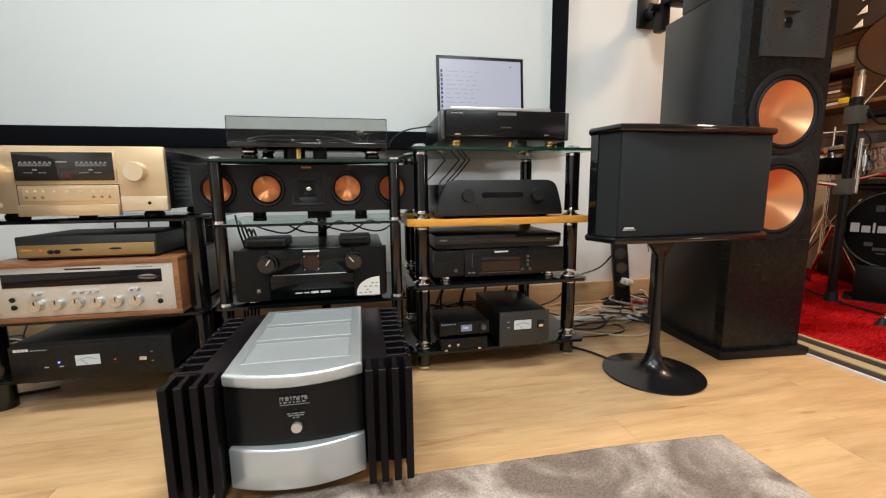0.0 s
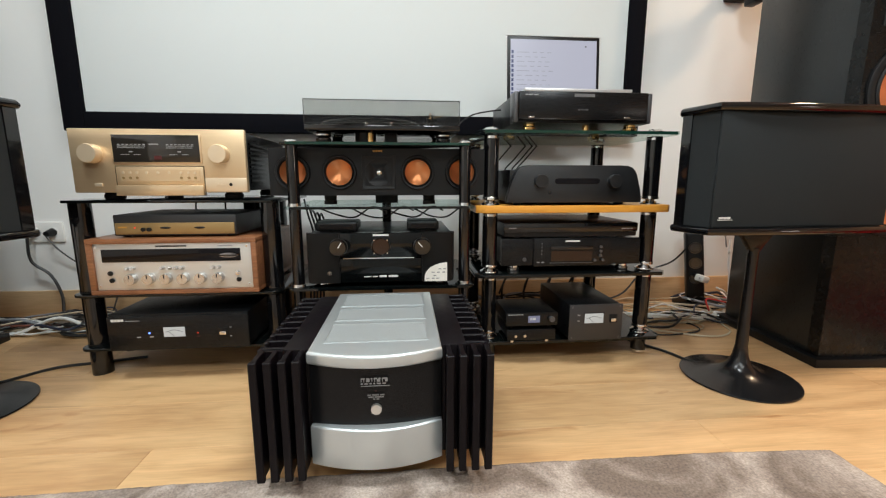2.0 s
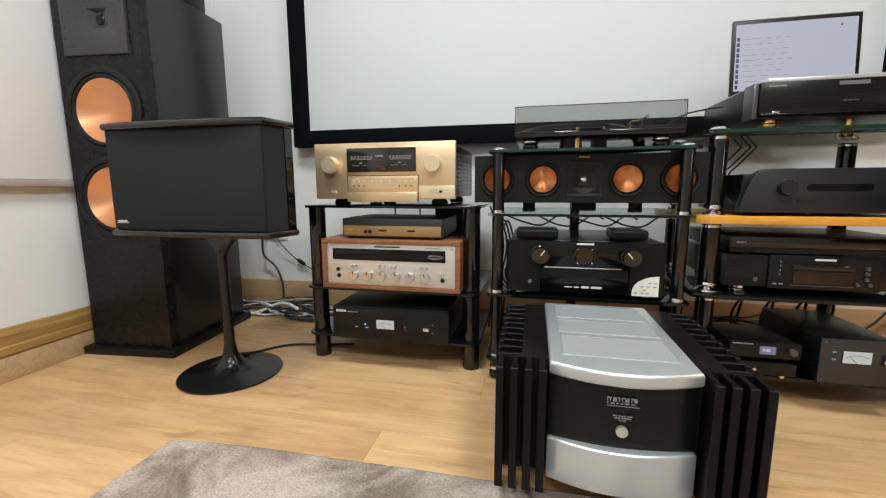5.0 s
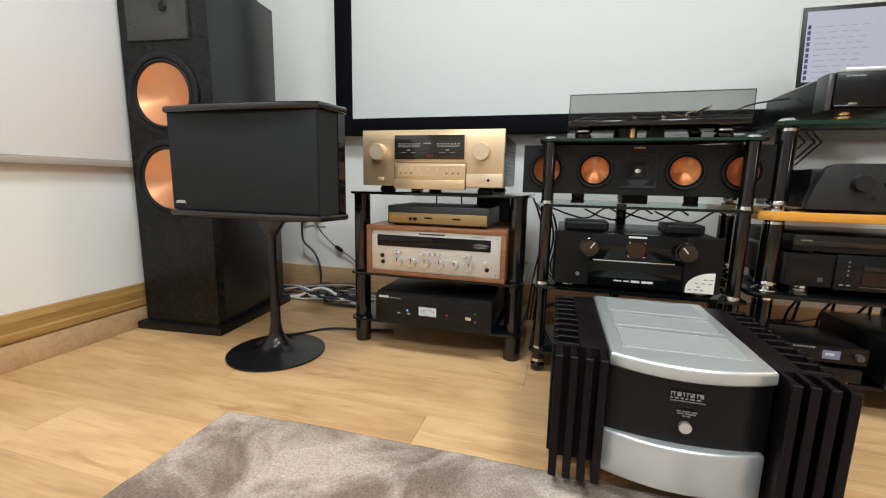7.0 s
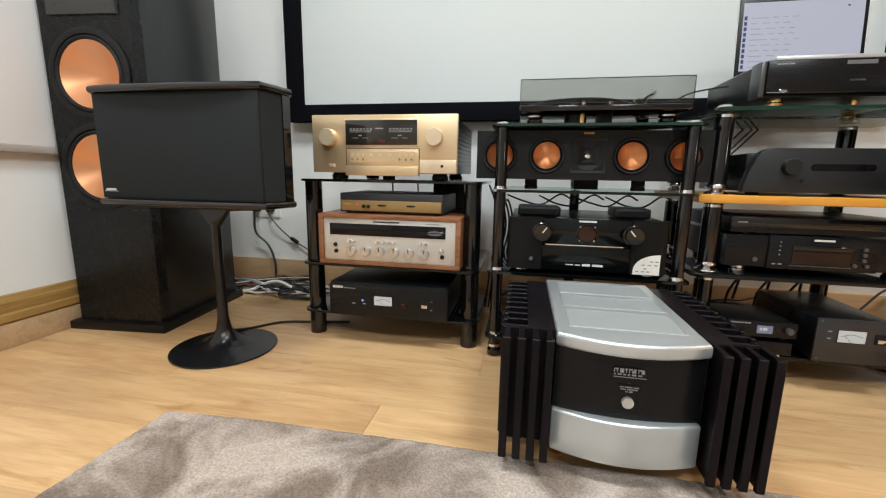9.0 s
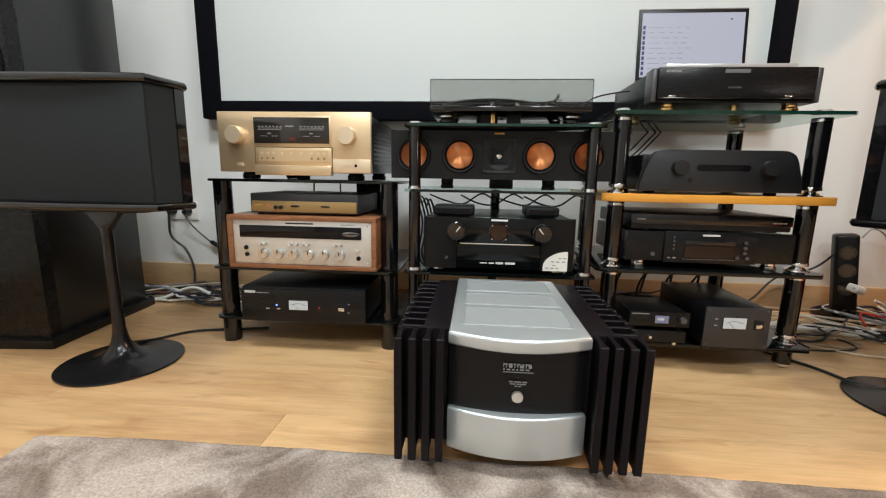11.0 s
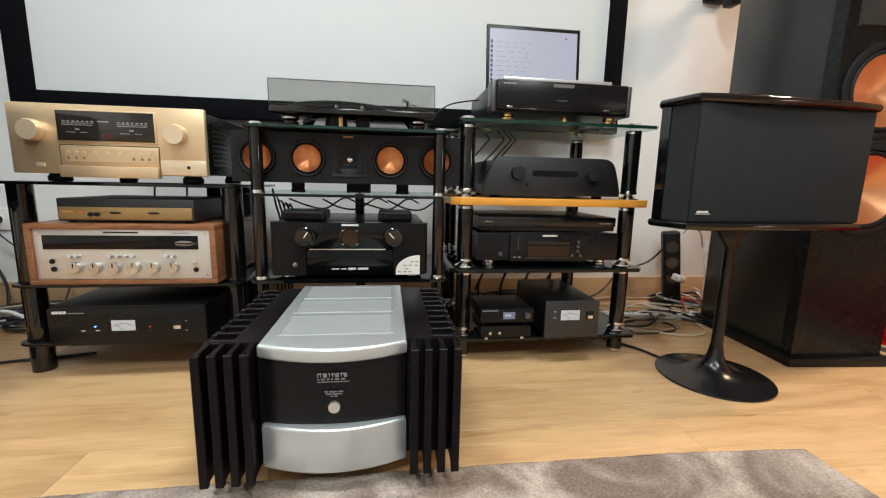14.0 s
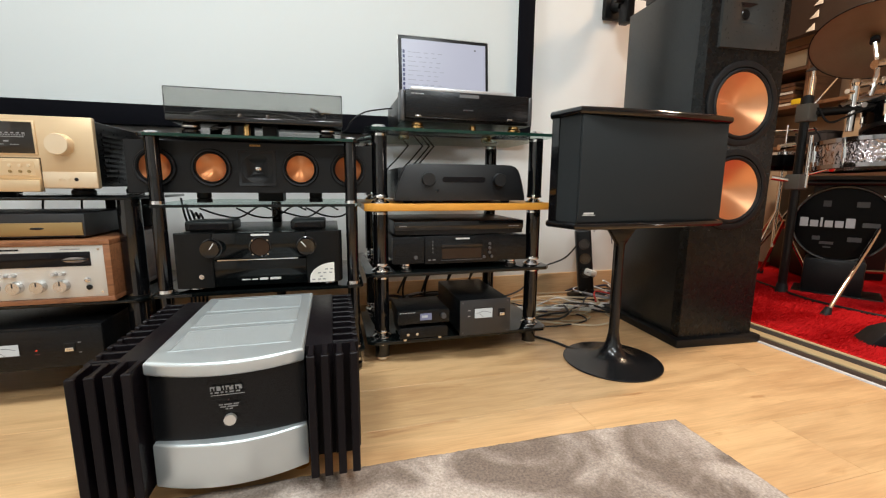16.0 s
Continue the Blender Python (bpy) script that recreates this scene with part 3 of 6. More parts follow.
# ---- wide loudspeakers on tulip stands ----
def tulip_stand(at):
    t = thing("speaker_stand", "black gloss tulip stand with a round disc foot", "speaker stand", "pair of tulip stands", at)
    prof = [(0, 0), (0.146, 0), (0.149, 0.003), (0.148, 0.006), (0.11, 0.011), (0.078, 0.017), (0.050, 0.027), (0.031, 0.044), (0.0208, 0.067), (0.0155, 0.10), (0.0133, 0.30), (0.0138, 0.385), (0, 0.386)]
    part("pedestal", lathe(bmesh.new(), prof, 56), STAND_BLACK, t)
    for s in (-1, 1):
        part("bracket_arm", tube(bmesh.new(), [(s * 0.006, 0, 0.36), (s * 0.014, 0, 0.40), (s * 0.045, 0, 0.425), (s * 0.13, 0, 0.432)], 0.0065, 8), STAND_BLACK, t)
    part("gusset", prism(bmesh.new(), [(-0.052, 0.4295), (0.052, 0.4295), (0.018, 0.385), (0.010, 0.372), (-0.010, 0.372), (-0.018, 0.385)], -0.010, 0.010, 0.002), STAND_BLACK, t).matrix_basis = pose(0, 0, 0, 90, 0, 0)
    part("mount_plate", B(-0.16, 0.16, -0.06, 0.06, 0.430, 0.4395, 0.002), BLACK_SATIN, t)
    return t


def wide_speaker(at, label):
    """Five-sided box; front face on y=0, centre x=0, bottom z=0."""
    t = thing("bookshelf_loudspeaker", label, "loudspeaker", "pair of wide loudspeakers", at)
    out = [(-0.256, 0.003), (-0.19, -0.006), (-0.11, -0.011), (-0.04, -0.013), (0.04, -0.013), (0.11, -0.011), (0.19, -0.006), (0.256, 0.003), (0.280, 0.108), (0.272, 0.122), (0.0, 0.315), (-0.272, 0.122), (-0.280, 0.108)]
    hull = [(-0.240, 0.013), (0.240, 0.013), (0.260, 0.105), (0.0, 0.300), (-0.260, 0.105)]
    part("top_plate", prism(bmesh.new(), out, 0.285, 0.305, 0.0095, 5), BLACK_GLOSS, t, "glossy black top plate")
    part("bottom_plate", prism(bmesh.new(), out, 0.0, 0.018, 0.0085, 4), BLACK_GLOSS, t, "glossy black bottom plate")
    part("cabinet", prism(bmesh.new(), hull, 0.018, 0.284), BLACK_SATIN, t)
    part("grille", B(-0.246, 0.246, 0.006, 0.0135, 0.019, 0.285, 0.003), GRILLE, t, "charcoal cloth front grille")
    for s in (-1, 1):
        part("side_grille", prism(bmesh.new(), [(s * 0.241, 0.0138), (s * 0.248, 0.0120), (s * 0.2645, 0.080), (s * 0.256, 0.082)], 0.019, 0.285), GRILLE, t, "charcoal cloth side grille")
        part("edge_post", prism(bmesh.new(), [(s * 0.256, 0.0825), (s * 0.2675, 0.0805), (s * 0.2735, 0.106), (s * 0.262, 0.114)], 0.018, 0.286, 0.001), BLACK_GLOSS, t, "glossy black corner post")
    bm = bmesh.new()
    bars(bm, -0.230, 0.0395, 0.0045, (0.0066, 0.0066, 0.0066, 0.0066), 0.0048, 0.0012, 0.0015)
    box(bm, -0.234, -0.194, 0.0030, 0.0045, 0.0365, 0.0380)
    part("badge", bm, LETTER, t, "small silver badge bars")
    return t


SNUG = Matrix.Diagonal((0.965, 0.965, 1.0, 1.0))
tulip_stand(pose(-1.180, 1.013, 0))
tulip_stand(pose(0.905, 1.008, 0, 0, 0, 2))
wide_speaker(pose(-1.172, 0.882, 0.44, 0, 0, 0.5) @ SNUG, "wide black loudspeaker with charcoal grille on a tulip stand")
wide_speaker(pose(0.899, 0.872, 0.44, 0, 0, 2) @ SNUG, "wide black loudspeaker with charcoal grille and small badge on tulip stand")


# ---- racks ----
def tube_post(parent, x, y, z0, z1, r, name="post"):
    return part(name, C((x, y, z0), (x, y, z1), r, seg=32), BLACK_GLOSS, parent)


def rounded_sheet(x0, x1, y0, y1, z0, z1, cut=0.03, bevel=0.0015):
    out = []
    for cx, cy, a0 in ((x1 - cut, y0 + cut, -90), (x1 - cut, y1 - cut, 0), (x0 + cut, y1 - cut, 90), (x0 + cut, y0 + cut, 180)):
        for k in range(5):
            a = radians(a0 + 22.5 * k)
            out.append((cx + cut * math.cos(a), cy + cut * math.sin(a)))
    return prism(bmesh.new(), out, z0, z1, bevel)


r1 = thing("hifi_rack", "black glass three tier rack with thick gloss tube posts", "rack", "hifi racks")
for z in (0.516, 0.250, 0.090):
    part("glass_shelf", rounded_sheet(-1.003, -0.423, 1.165, 1.56, z - 0.008, z, 0.03), DARK_GLASS, r1, "black tinted glass shelf")
for x, y in ((-0.972, 1.210), (-0.453, 1.206)):
    for z0, z1 in ((0.0, 0.082), (0.090, 0.242), (0.250, 0.508)):
        tube_post(r1, x, y, z0, z1, 0.0265)
    for z in (0.078, 0.092, 0.238, 0.252):
        part("collar", C((x, y, z - 0.002), (x, y, z + 0.004), 0.0275, seg=32), BLACK_SATIN, r1)
for z0, z1 in ((0.0, 0.082), (0.090, 0.242), (0.250, 0.508)):
    part("rear_column", B(-0.64, -0.50, 1.50, 1.54, z0, z1, 0.004), BLACK_SATIN, r1)

r2 = thing("hifi_rack", "clear glass rack with slim black posts and chrome caps", "rack", "hifi racks")
for z, m in ((0.673, DARK_GLASS), (0.498, CLEAR_GLASS), (0.266, DARK_GLASS), (0.070, DARK_GLASS)):
    part("glass_shelf", rounded_sheet(-0.397, 0.141, 1.125, 1.53, z - 0.008, z, 0.02), m, r2)
    part("glass_edge", B(-0.377, 0.121, 1.1235, 1.1262, z - 0.0075, z - 0.0005), GREEN_EDGE if z > 0.6 else DARK_GLASS, r2, "dark green polished glass edge")
for x, y in ((-0.369, 1.155), (0.113, 1.155), (-0.128, 1.49)):
    for z0, z1 in ((0.03, 0.062), (0.070, 0.258), (0.266, 0.490), (0.498, 0.665)):
        tube_post(r2, x, y, z0, z1, 0.0165)
        part("chrome_ring", C((x, y, z0), (x, y, z0 + 0.008), 0.0185, 0.0175), CHROME, r2)
        part("stem", C((x, y, z0 - 0.01), (x, y, z0 + 0.004), 0.006, seg=12), CHROME, r2)
    part("cap", lathe(bmesh.new(), [(0.018, 0.673), (0.018, 0.676), (0.012, 0.680), (0.0, 0.681)], 24, pose(x, y, 0)), CHROME, r2, "chrome cap")
    part("foot", lathe(bmesh.new(), [(0.0, 0.0), (0.012, 0.0), (0.02, 0.006), (0.02, 0.02), (0.012, 0.03)], 24, pose(x, y, 0)), BLACK_GLOSS, r2)

r3 = thing("hifi_rack", "four tier rack with chrome-ringed black posts and a honey wood shelf", "rack", "hifi racks")
part("glass_shelf", rounded_sheet(0.160, 0.766, 1.160, 1.56, 0.704, 0.714, 0.012), CLEAR_GLASS, r3, "clear glass shelf with green edge")
part("glass_edge", B(0.172, 0.754, 1.1585, 1.1612, 0.7045, 0.7135), GREEN_EDGE, r3)
part("wood_shelf", prism(bmesh.new(), [(0.176, 1.152), (0.740, 1.152), (0.757, 1.172), (0.757, 1.56), (0.150, 1.56), (0.150, 1.172)], 0.474, 0.496, 0.002), ORANGE_WOOD, r3, "honey coloured beech shelf")
for z in (0.288, 0.076):
    part("black_shelf", prism(bmesh.new(), [(0.176, 1.152), (0.740, 1.152), (0.757, 1.172), (0.757, 1.56), (0.150, 1.56), (0.150, 1.172)], z - 0.012, z, 0.002), DARK_GLASS, r3, "black glass shelf")
for x, y in ((0.200, 1.205), (0.714, 1.210), (0.200, 1.515), (0.676, 1.515)):
    for z0, z1 in ((0.012, 0.062), (0.100, 0.274), (0.312, 0.472), (0.520, 0.702)):
        tube_post(r3, x, y, z0, z1, 0.0230)
        part("chrome_band", C((x, y, z1 - 0.010), (x, y, z1 - 0.003), 0.0234, seg=32), CHROME, r3)
    for z in (0.076, 0.288, 0.496):
        prof = [(0.010, z), (0.0290, z + 0.0005), (0.0285, z + 0.003), (0.0200, z + 0.0085), (0.0120, z + 0.0120), (0.0160, z + 0.0140), (0.0245, z + 0.0160), (0.0250, z + 0.0215), (0.0235, z + 0.0250), (0.0, z + 0.0255)]
        part("chrome_collar", lathe(bmesh.new(), prof, 32, pose(x, y, 0)), CHROME, r3, "stepped chrome collar")
    part("chrome_foot", lathe(bmesh.new(), [(0, 0), (0.012, 0), (0.0235, 0.006), (0.0235, 0.013), (0, 0.013)], 24, pose(x, y, 0)), CHROME, r3)
    part("cap", lathe(bmesh.new(), [(0.0255, 0.714), (0.0255, 0.717), (0.017, 0.724), (0.0, 0.726)], 28, pose(x, y, 0)), CHROME, r3, "domed chrome cap")


# ---- equipment helpers: front on y=0, base at z=0, width w centred ----
def knob(parent, x, z, r, depth, material, name="knob", label="", y=0.0, mark=None):
    m = Matrix.Translation((x, y, z)) @ pose(0, 0, 0, 90, 0, 0)
    k = part(name, lathe(bmesh.new(), [(r, 0), (r, depth * 0.8), (r * 0.93, depth), (0, depth)], 32, m), material, parent, label)
    if mark:
        part("pointer", B(x - r * 0.08, x + r * 0.08, y - depth - 0.0006, y - depth + 0.0005, z + r * 0.15, z + r * 0.85), mark, k)
    return k


def feet(parent, xs, ys, h, r, material, z=0.0, label=""):
    for x in xs:
        for y in ys:
            part("foot", lathe(bmesh.new(), [(0, 0), (r * 0.9, 0), (r, h * 0.15), (r, h * 0.55), (r * 0.85, h * 0.7), (r * 0.85, h), (0, h)], 28, pose(x, y, z)), material, parent, label)


def integrated_amplifier():
    t = thing("integrated_amplifier", "champagne gold integrated amplifier with two meters on the black glass rack", "amplifier", at=pose(-0.723, 1.170, 0.5165) @ Matrix.Diagonal((0.966, 1.0, 1.0, 1.0)))
    w, z0, z1 = 0.234, 0.020, 0.190
    part("body", B(-0.222, 0.222, 0.016, 0.405, z0 + 0.004, z1 - 0.004, 0.004), BLACK_SATIN, t, "black vented case")
    f = part("fascia", B(-w, w, 0.0, 0.016, z0, z1, 0.003), CHAMPAGNE, t, "champagne gold aluminium fascia")
    for s in (-1, 1):
        for k in range(9):
            part("side_fin", B(min(s * 0.222, s * 0.2255), max(s * 0.222, s * 0.2255), 0.06, 0.37, 0.05 + k * 0.013, 0.056 + k * 0.013), BLACK_SATIN, t)
    part("window_bezel", B(-0.124, 0.116, -0.003, 0.001, 0.098, 0.178, 0.002), CHAMPAGNE, f)
    part("meter_window", B(-0.119, 0.111, -0.0042, 0.0, 0.102, 0.174, 0.001), METER_GLASS, f, "grey-black meter window")
    for x in (-0.110, 0.018):
        bm = bmesh.new()
        bars(bm, x + 0.006, 0.147, -0.0042, (0.006,) * 7, 0.0028, 0.005, 0.0006)
        bars(bm, x + 0.004, 0.139, -0.0042, (0.072,), 0.0014, 0, 0.0006)
        bars(bm, x + 0.034, 0.128, -0.0042, (0.010,), 0.003, 0, 0.0006)
        bars(bm, x + 0.005, 0.1425, -0.0042, (0.0012,) * 24, 0.0030, 0.0019, 0.0006)
        bars(bm, x + 0.012, 0.1215, -0.0042, (0.022, 0.018), 0.0012, 0.012, 0.0006)
        part("meter_scale", bm, LETTER_DIM, f)
    part("badge", bars(bmesh.new(), -0.022, 0.148, -0.0042, (0.026,), 0.003, 0, 0.0006), LETTER_DIM, f)
    part("volume_readout", B(-0.011, 0.009, -0.0050, -0.004, 0.109, 0.119), RED_DIM, f, "small dim red readout")
    door = part("control_flap", B(-0.118, 0.116, -0.0025, 0.001, 0.042, 0.090, 0.0015), CHAMPAGNE, f)
    for x in (-0.098, -0.080, -0.062, -0.036, -0.006, 0.024, 0.056, 0.076, 0.094):
        for z in (0.074,) if x in (-0.036, -0.006, 0.024) else (0.074, 0.060):
            part("button", C((x, -0.002, z), (x, -0.0055, z), 0.0035, seg=14), BRONZE if z < 0.07 else CREAM, door)
    for x0, x1, z0, z1 in ((-0.1205, -0.1185, 0.012, 0.0925), (0.1165, 0.1185, 0.012, 0.0925), (-0.1185, 0.1165, 0.0905, 0.0925)):
        part("flap_gap", B(x0, x1, -0.0009, 0.0006, z0, z1), DARK_BRONZE, f, "dark gap round the flap")
    part("inner_panel", B(-0.108, 0.106, -0.0034, -0.0020, 0.050, 0.084, 0.0008, 1), CHAMPAGNE, door)
    part("lip", B(-0.118, 0.116, -0.012, 0.001, 0.012, 0.0405, 0.002), CHAMPAGNE, f, "lowered flap lip")
    part("lower_strip", B(0.118, 0.232, -0.0012, 0.001, 0.022, 0.060, 0.001), CREAM, f)
    for x, r in ((0.152, 0.002), (0.162, 0.002), (0.172, 0.002)):
        part("small_button", C((x, 0, 0.042), (x, -0.004, 0.042), r, seg=10), CREAM, f)
    part("headphone_jack", C((0.188, 0, 0.042), (0.188, -0.0022, 0.042), 0.0045, seg=16), BLACK_PLASTIC, f)
    part("power_key", B(-0.178, -0.158, -0.003, 0.001, 0.036, 0.046, 0.001), CREAM, f)
    for x in (-0.174, 0.166):
        knob(f, x, 0.124, 0.0255, 0.024, CREAM, label="round cream gold knob")
    feet(t, (-0.17, 0.17), (0.06, 0.35), 0.0235, 0.026, RUBBER)
    part("foot", C((0, 0.06, 0), (0, 0.06, 0.0235), 0.02), RUBBER, t)


def slim_player():
    t = thing("slim_player", "slim grey disc player with a bronze fascia lying on the receiver", "player", at=pose(-0.699, 1.165, 0.4135))
    part("case", B(-0.163, 0.163, 0.003, 0.235, 0.004, 0.062, 0.003), mat("dark_grey_paint", (0.016, 0.016, 0.017), 0.45), t, "dark grey metal case")
    f = part("fascia", B(-0.158, 0.158, 0.0, 0.004, 0.008, 0.040, 0.001), BRONZE, t, "bronze fascia strip")
    part("indicator", C((-0.106, 0, 0.027), (-0.106, -0.002, 0.027), 0.0022, seg=10), RED_LED, f)
    for x in (-0.083, -0.068):
        part("knob", C((x, 0, 0.022), (x, -0.006, 0.022), 0.0055, seg=18), BLACK_PLASTIC, f)
    for x in (-0.026, 0.065):
        part("slot", lathe(bmesh.new(), [(0, 0.003), (0.013, 0.001), (0.015, 0)], 20, Matrix.Translation((x, 0, 0.026)) @ pose(0, 0, 0, 90, 0, 0) @ Matrix.Diagonal((1, 0.2, 1, 1))), BLACK_PLASTIC, f)
    part("print", bars(bmesh.new(), -0.150, 0.026, 0, (0.024,), 0.004, 0), LETTER_GOLD, f)
    feet(t, (-0.14, 0.14), (0.02, 0.2), 0.0045, 0.010, RUBBER)


def receiver():
    t = thing("stereo_receiver", "vintage silver receiver in a walnut case on the black glass shelf", "receiver", at=pose(-0.700, 1.139, 0.2505))
    w, z0, z1 = 0.223, 0.006, 0.162
    for x0, x1, a, b in ((-w, w, z1 - 0.013, z1), (-w, w, z0, z0 + 0.012), (-w, -w + 0.015, z0 + 0.012, z1 - 0.013), (w - 0.015, w, z0 + 0.012, z1 - 0.013)):
        part("walnut_panel", B(x0, x1, 0, 0.34, a, b, 0.0015), WALNUT, t, "walnut veneer case board")
    f = part("fascia", B(-0.2075, 0.2075, 0.006, 0.02, z0 + 0.0125, z1 - 0.0135, 0.001), RECEIVER, t, "brushed silver fascia")
    part("chassis", B(-0.20, 0.20, 0.02, 0.33, z0 + 0.013, z1 - 0.014), BLACK_SATIN, t)
    part("dial_window", B(-0.187, 0.178, 0.0035, 0.007, 0.097, 0.133, 0.001), WINDOW, f, "long black tuning window")
    wheel = part("tuning_wheel", lathe(bmesh.new(), [(0, 0.006), (0.024, 0.004), (0.027, 0)], 28, Matrix.Translation((0.147, 0.0035, 0.1135)) @ pose(0, 0, 0, 90, 0, 0) @ Matrix.Diagonal((1, 0.30, 1, 1))), DIMMED_CHROME, f, "chrome tuning wheel")
    part("groove", B(0.122, 0.172, -0.0028, 0.001, 0.1125, 0.1150), BLACK_PLASTIC, wheel)
    part("badge", bars(bmesh.new(), -0.046, 0.1385, 0.0055, (0.008,) * 9, 0.004, 0.0012), BLACK_PLASTIC, f)
    part("print", bars(bmesh.new(), 0.118, 0.1385, 0.0055, (0.04,), 0.002, 0), LETTER_DIM, f)
    for x in (-0.115, -0.069, -0.024, 0.022, 0.068, 0.115):
        knob(f, x, 0.050, 0.0150, 0.016, KNOB_STEEL, y=0.006, mark=BLACK_PLASTIC, label="turned steel knob")
    for x in (-0.122, -0.109, -0.032, -0.014, 0.004, 0.020, 0.102, 0.118):
        part("toggle", C((x, 0.006, 0.079), (x - 0.001, -0.006, 0.0805), 0.0055, 0.004, seg=14), KNOB_STEEL, f)
    for x, z, m in ((-0.170, 0.066, BLACK_PLASTIC), (-0.168, 0.046, BLACK_PLASTIC), (0.167, 0.062, CHROME), (0.169, 0.043, BLACK_PLASTIC)):
        part("jack", lathe(bmesh.new(), [(0.0065, 0), (0.0065, 0.003), (0.004, 0.004), (0, 0.004)], 18, Matrix.Translation((x, 0.006, z)) @ pose(0, 0, 0, 90, 0, 0)), m, f)
    for x in (-0.200, 0.196):
        for z in (0.030, 0.138):
            part("screw", C((x, 0.006, z), (x, 0.0045, z), 0.0028, seg=12), CHROME, f)
    feet(t, (-0.18, 0.18), (0.04, 0.3), 0.007, 0.013, RUBBER)


def stereo_amp():
    t = thing("stereo_power_amp", "flat black amplifier with a small lit meter on the lowest shelf", "amplifier", at=pose(-0.697, 1.125, 0.0905))
    part("case", B(-0.186, 0.186, 0.006, 0.33, 0.010, 0.112, 0.002), BLACK_SATIN, t)
    f = part("fascia", B(-0.188, 0.188, 0.0, 0.008, 0.008, 0.106, 0.001), BLACK_BRUSHED, t, "black brushed fascia")
    part("badge", bars(bmesh.new(), -0.176, 0.093, 0, (0.007, 0.007, 0.007, 0.007), 0.007, 0.0015), LETTER, f)
    part("badge_line", bars(bmesh.new(), -0.140, 0.0935, 0, (0.038,), 0.0018, 0), LETTER_DIM, f)
    part("meter", B(-0.041, 0.016, -0.0015, 0.001, 0.046, 0.074), METER, f, "small white lit meter")
    part("meter_arc", tube(bmesh.new(), [(-0.035, -0.0016, 0.060), (-0.0125, -0.0016, 0.066), (0.010, -0.0016, 0.060)], 0.0007, 5, 5), DARK_BUTTON, f)
    part("meter_needle", C((-0.0125, -0.0018, 0.047), (-0.027, -0.0018, 0.061), 0.0005, seg=6), BLACK_PLASTIC, f)
    part("meter_rim", B(-0.043, 0.018, -0.001, 0.001, 0.044, 0.076), BLACK_GLOSS, f)
    part("led", C((-0.079, 0, 0.058), (-0.079, -0.002, 0.058), 0.0022, seg=10), BLUE_LED, f)
    part("led", C((0.050, 0, 0.055), (0.050, -0.002, 0.055), 0.0018, seg=10), RED_LED, f)
    part("print", bars(bmesh.new(), -0.113, 0.046, 0, (0.010, 0.010), 0.002, 0.024), LETTER, f)
    part("print", bars(bmesh.new(), 0.045, 0.044, 0, (0.011,), 0.002, 0), RED_DIM, f)
    s = part("switch", B(0.106, 0.130, -0.002, 0.001, 0.044, 0.068, 0.001), BLACK_PLASTIC, f)
    part("rocker", B(0.109, 0.127, -0.0045, -0.001, 0.048, 0.058, 0.001), CHROME, s)
    part("print", bars(bmesh.new(), 0.136, 0.068, 0, (0.006,), 0.002, 0), LETTER_DIM, f)
    part("print", bars(bmesh.new(), 0.136, 0.042, 0, (0.006,), 0.002, 0), LETTER_DIM, f)
    feet(t, (-0.15, 0.15), (0.03, 0.28), 0.0105, 0.016, RUBBER)


integrated_amplifier()
slim_player()
receiver()
stereo_amp()


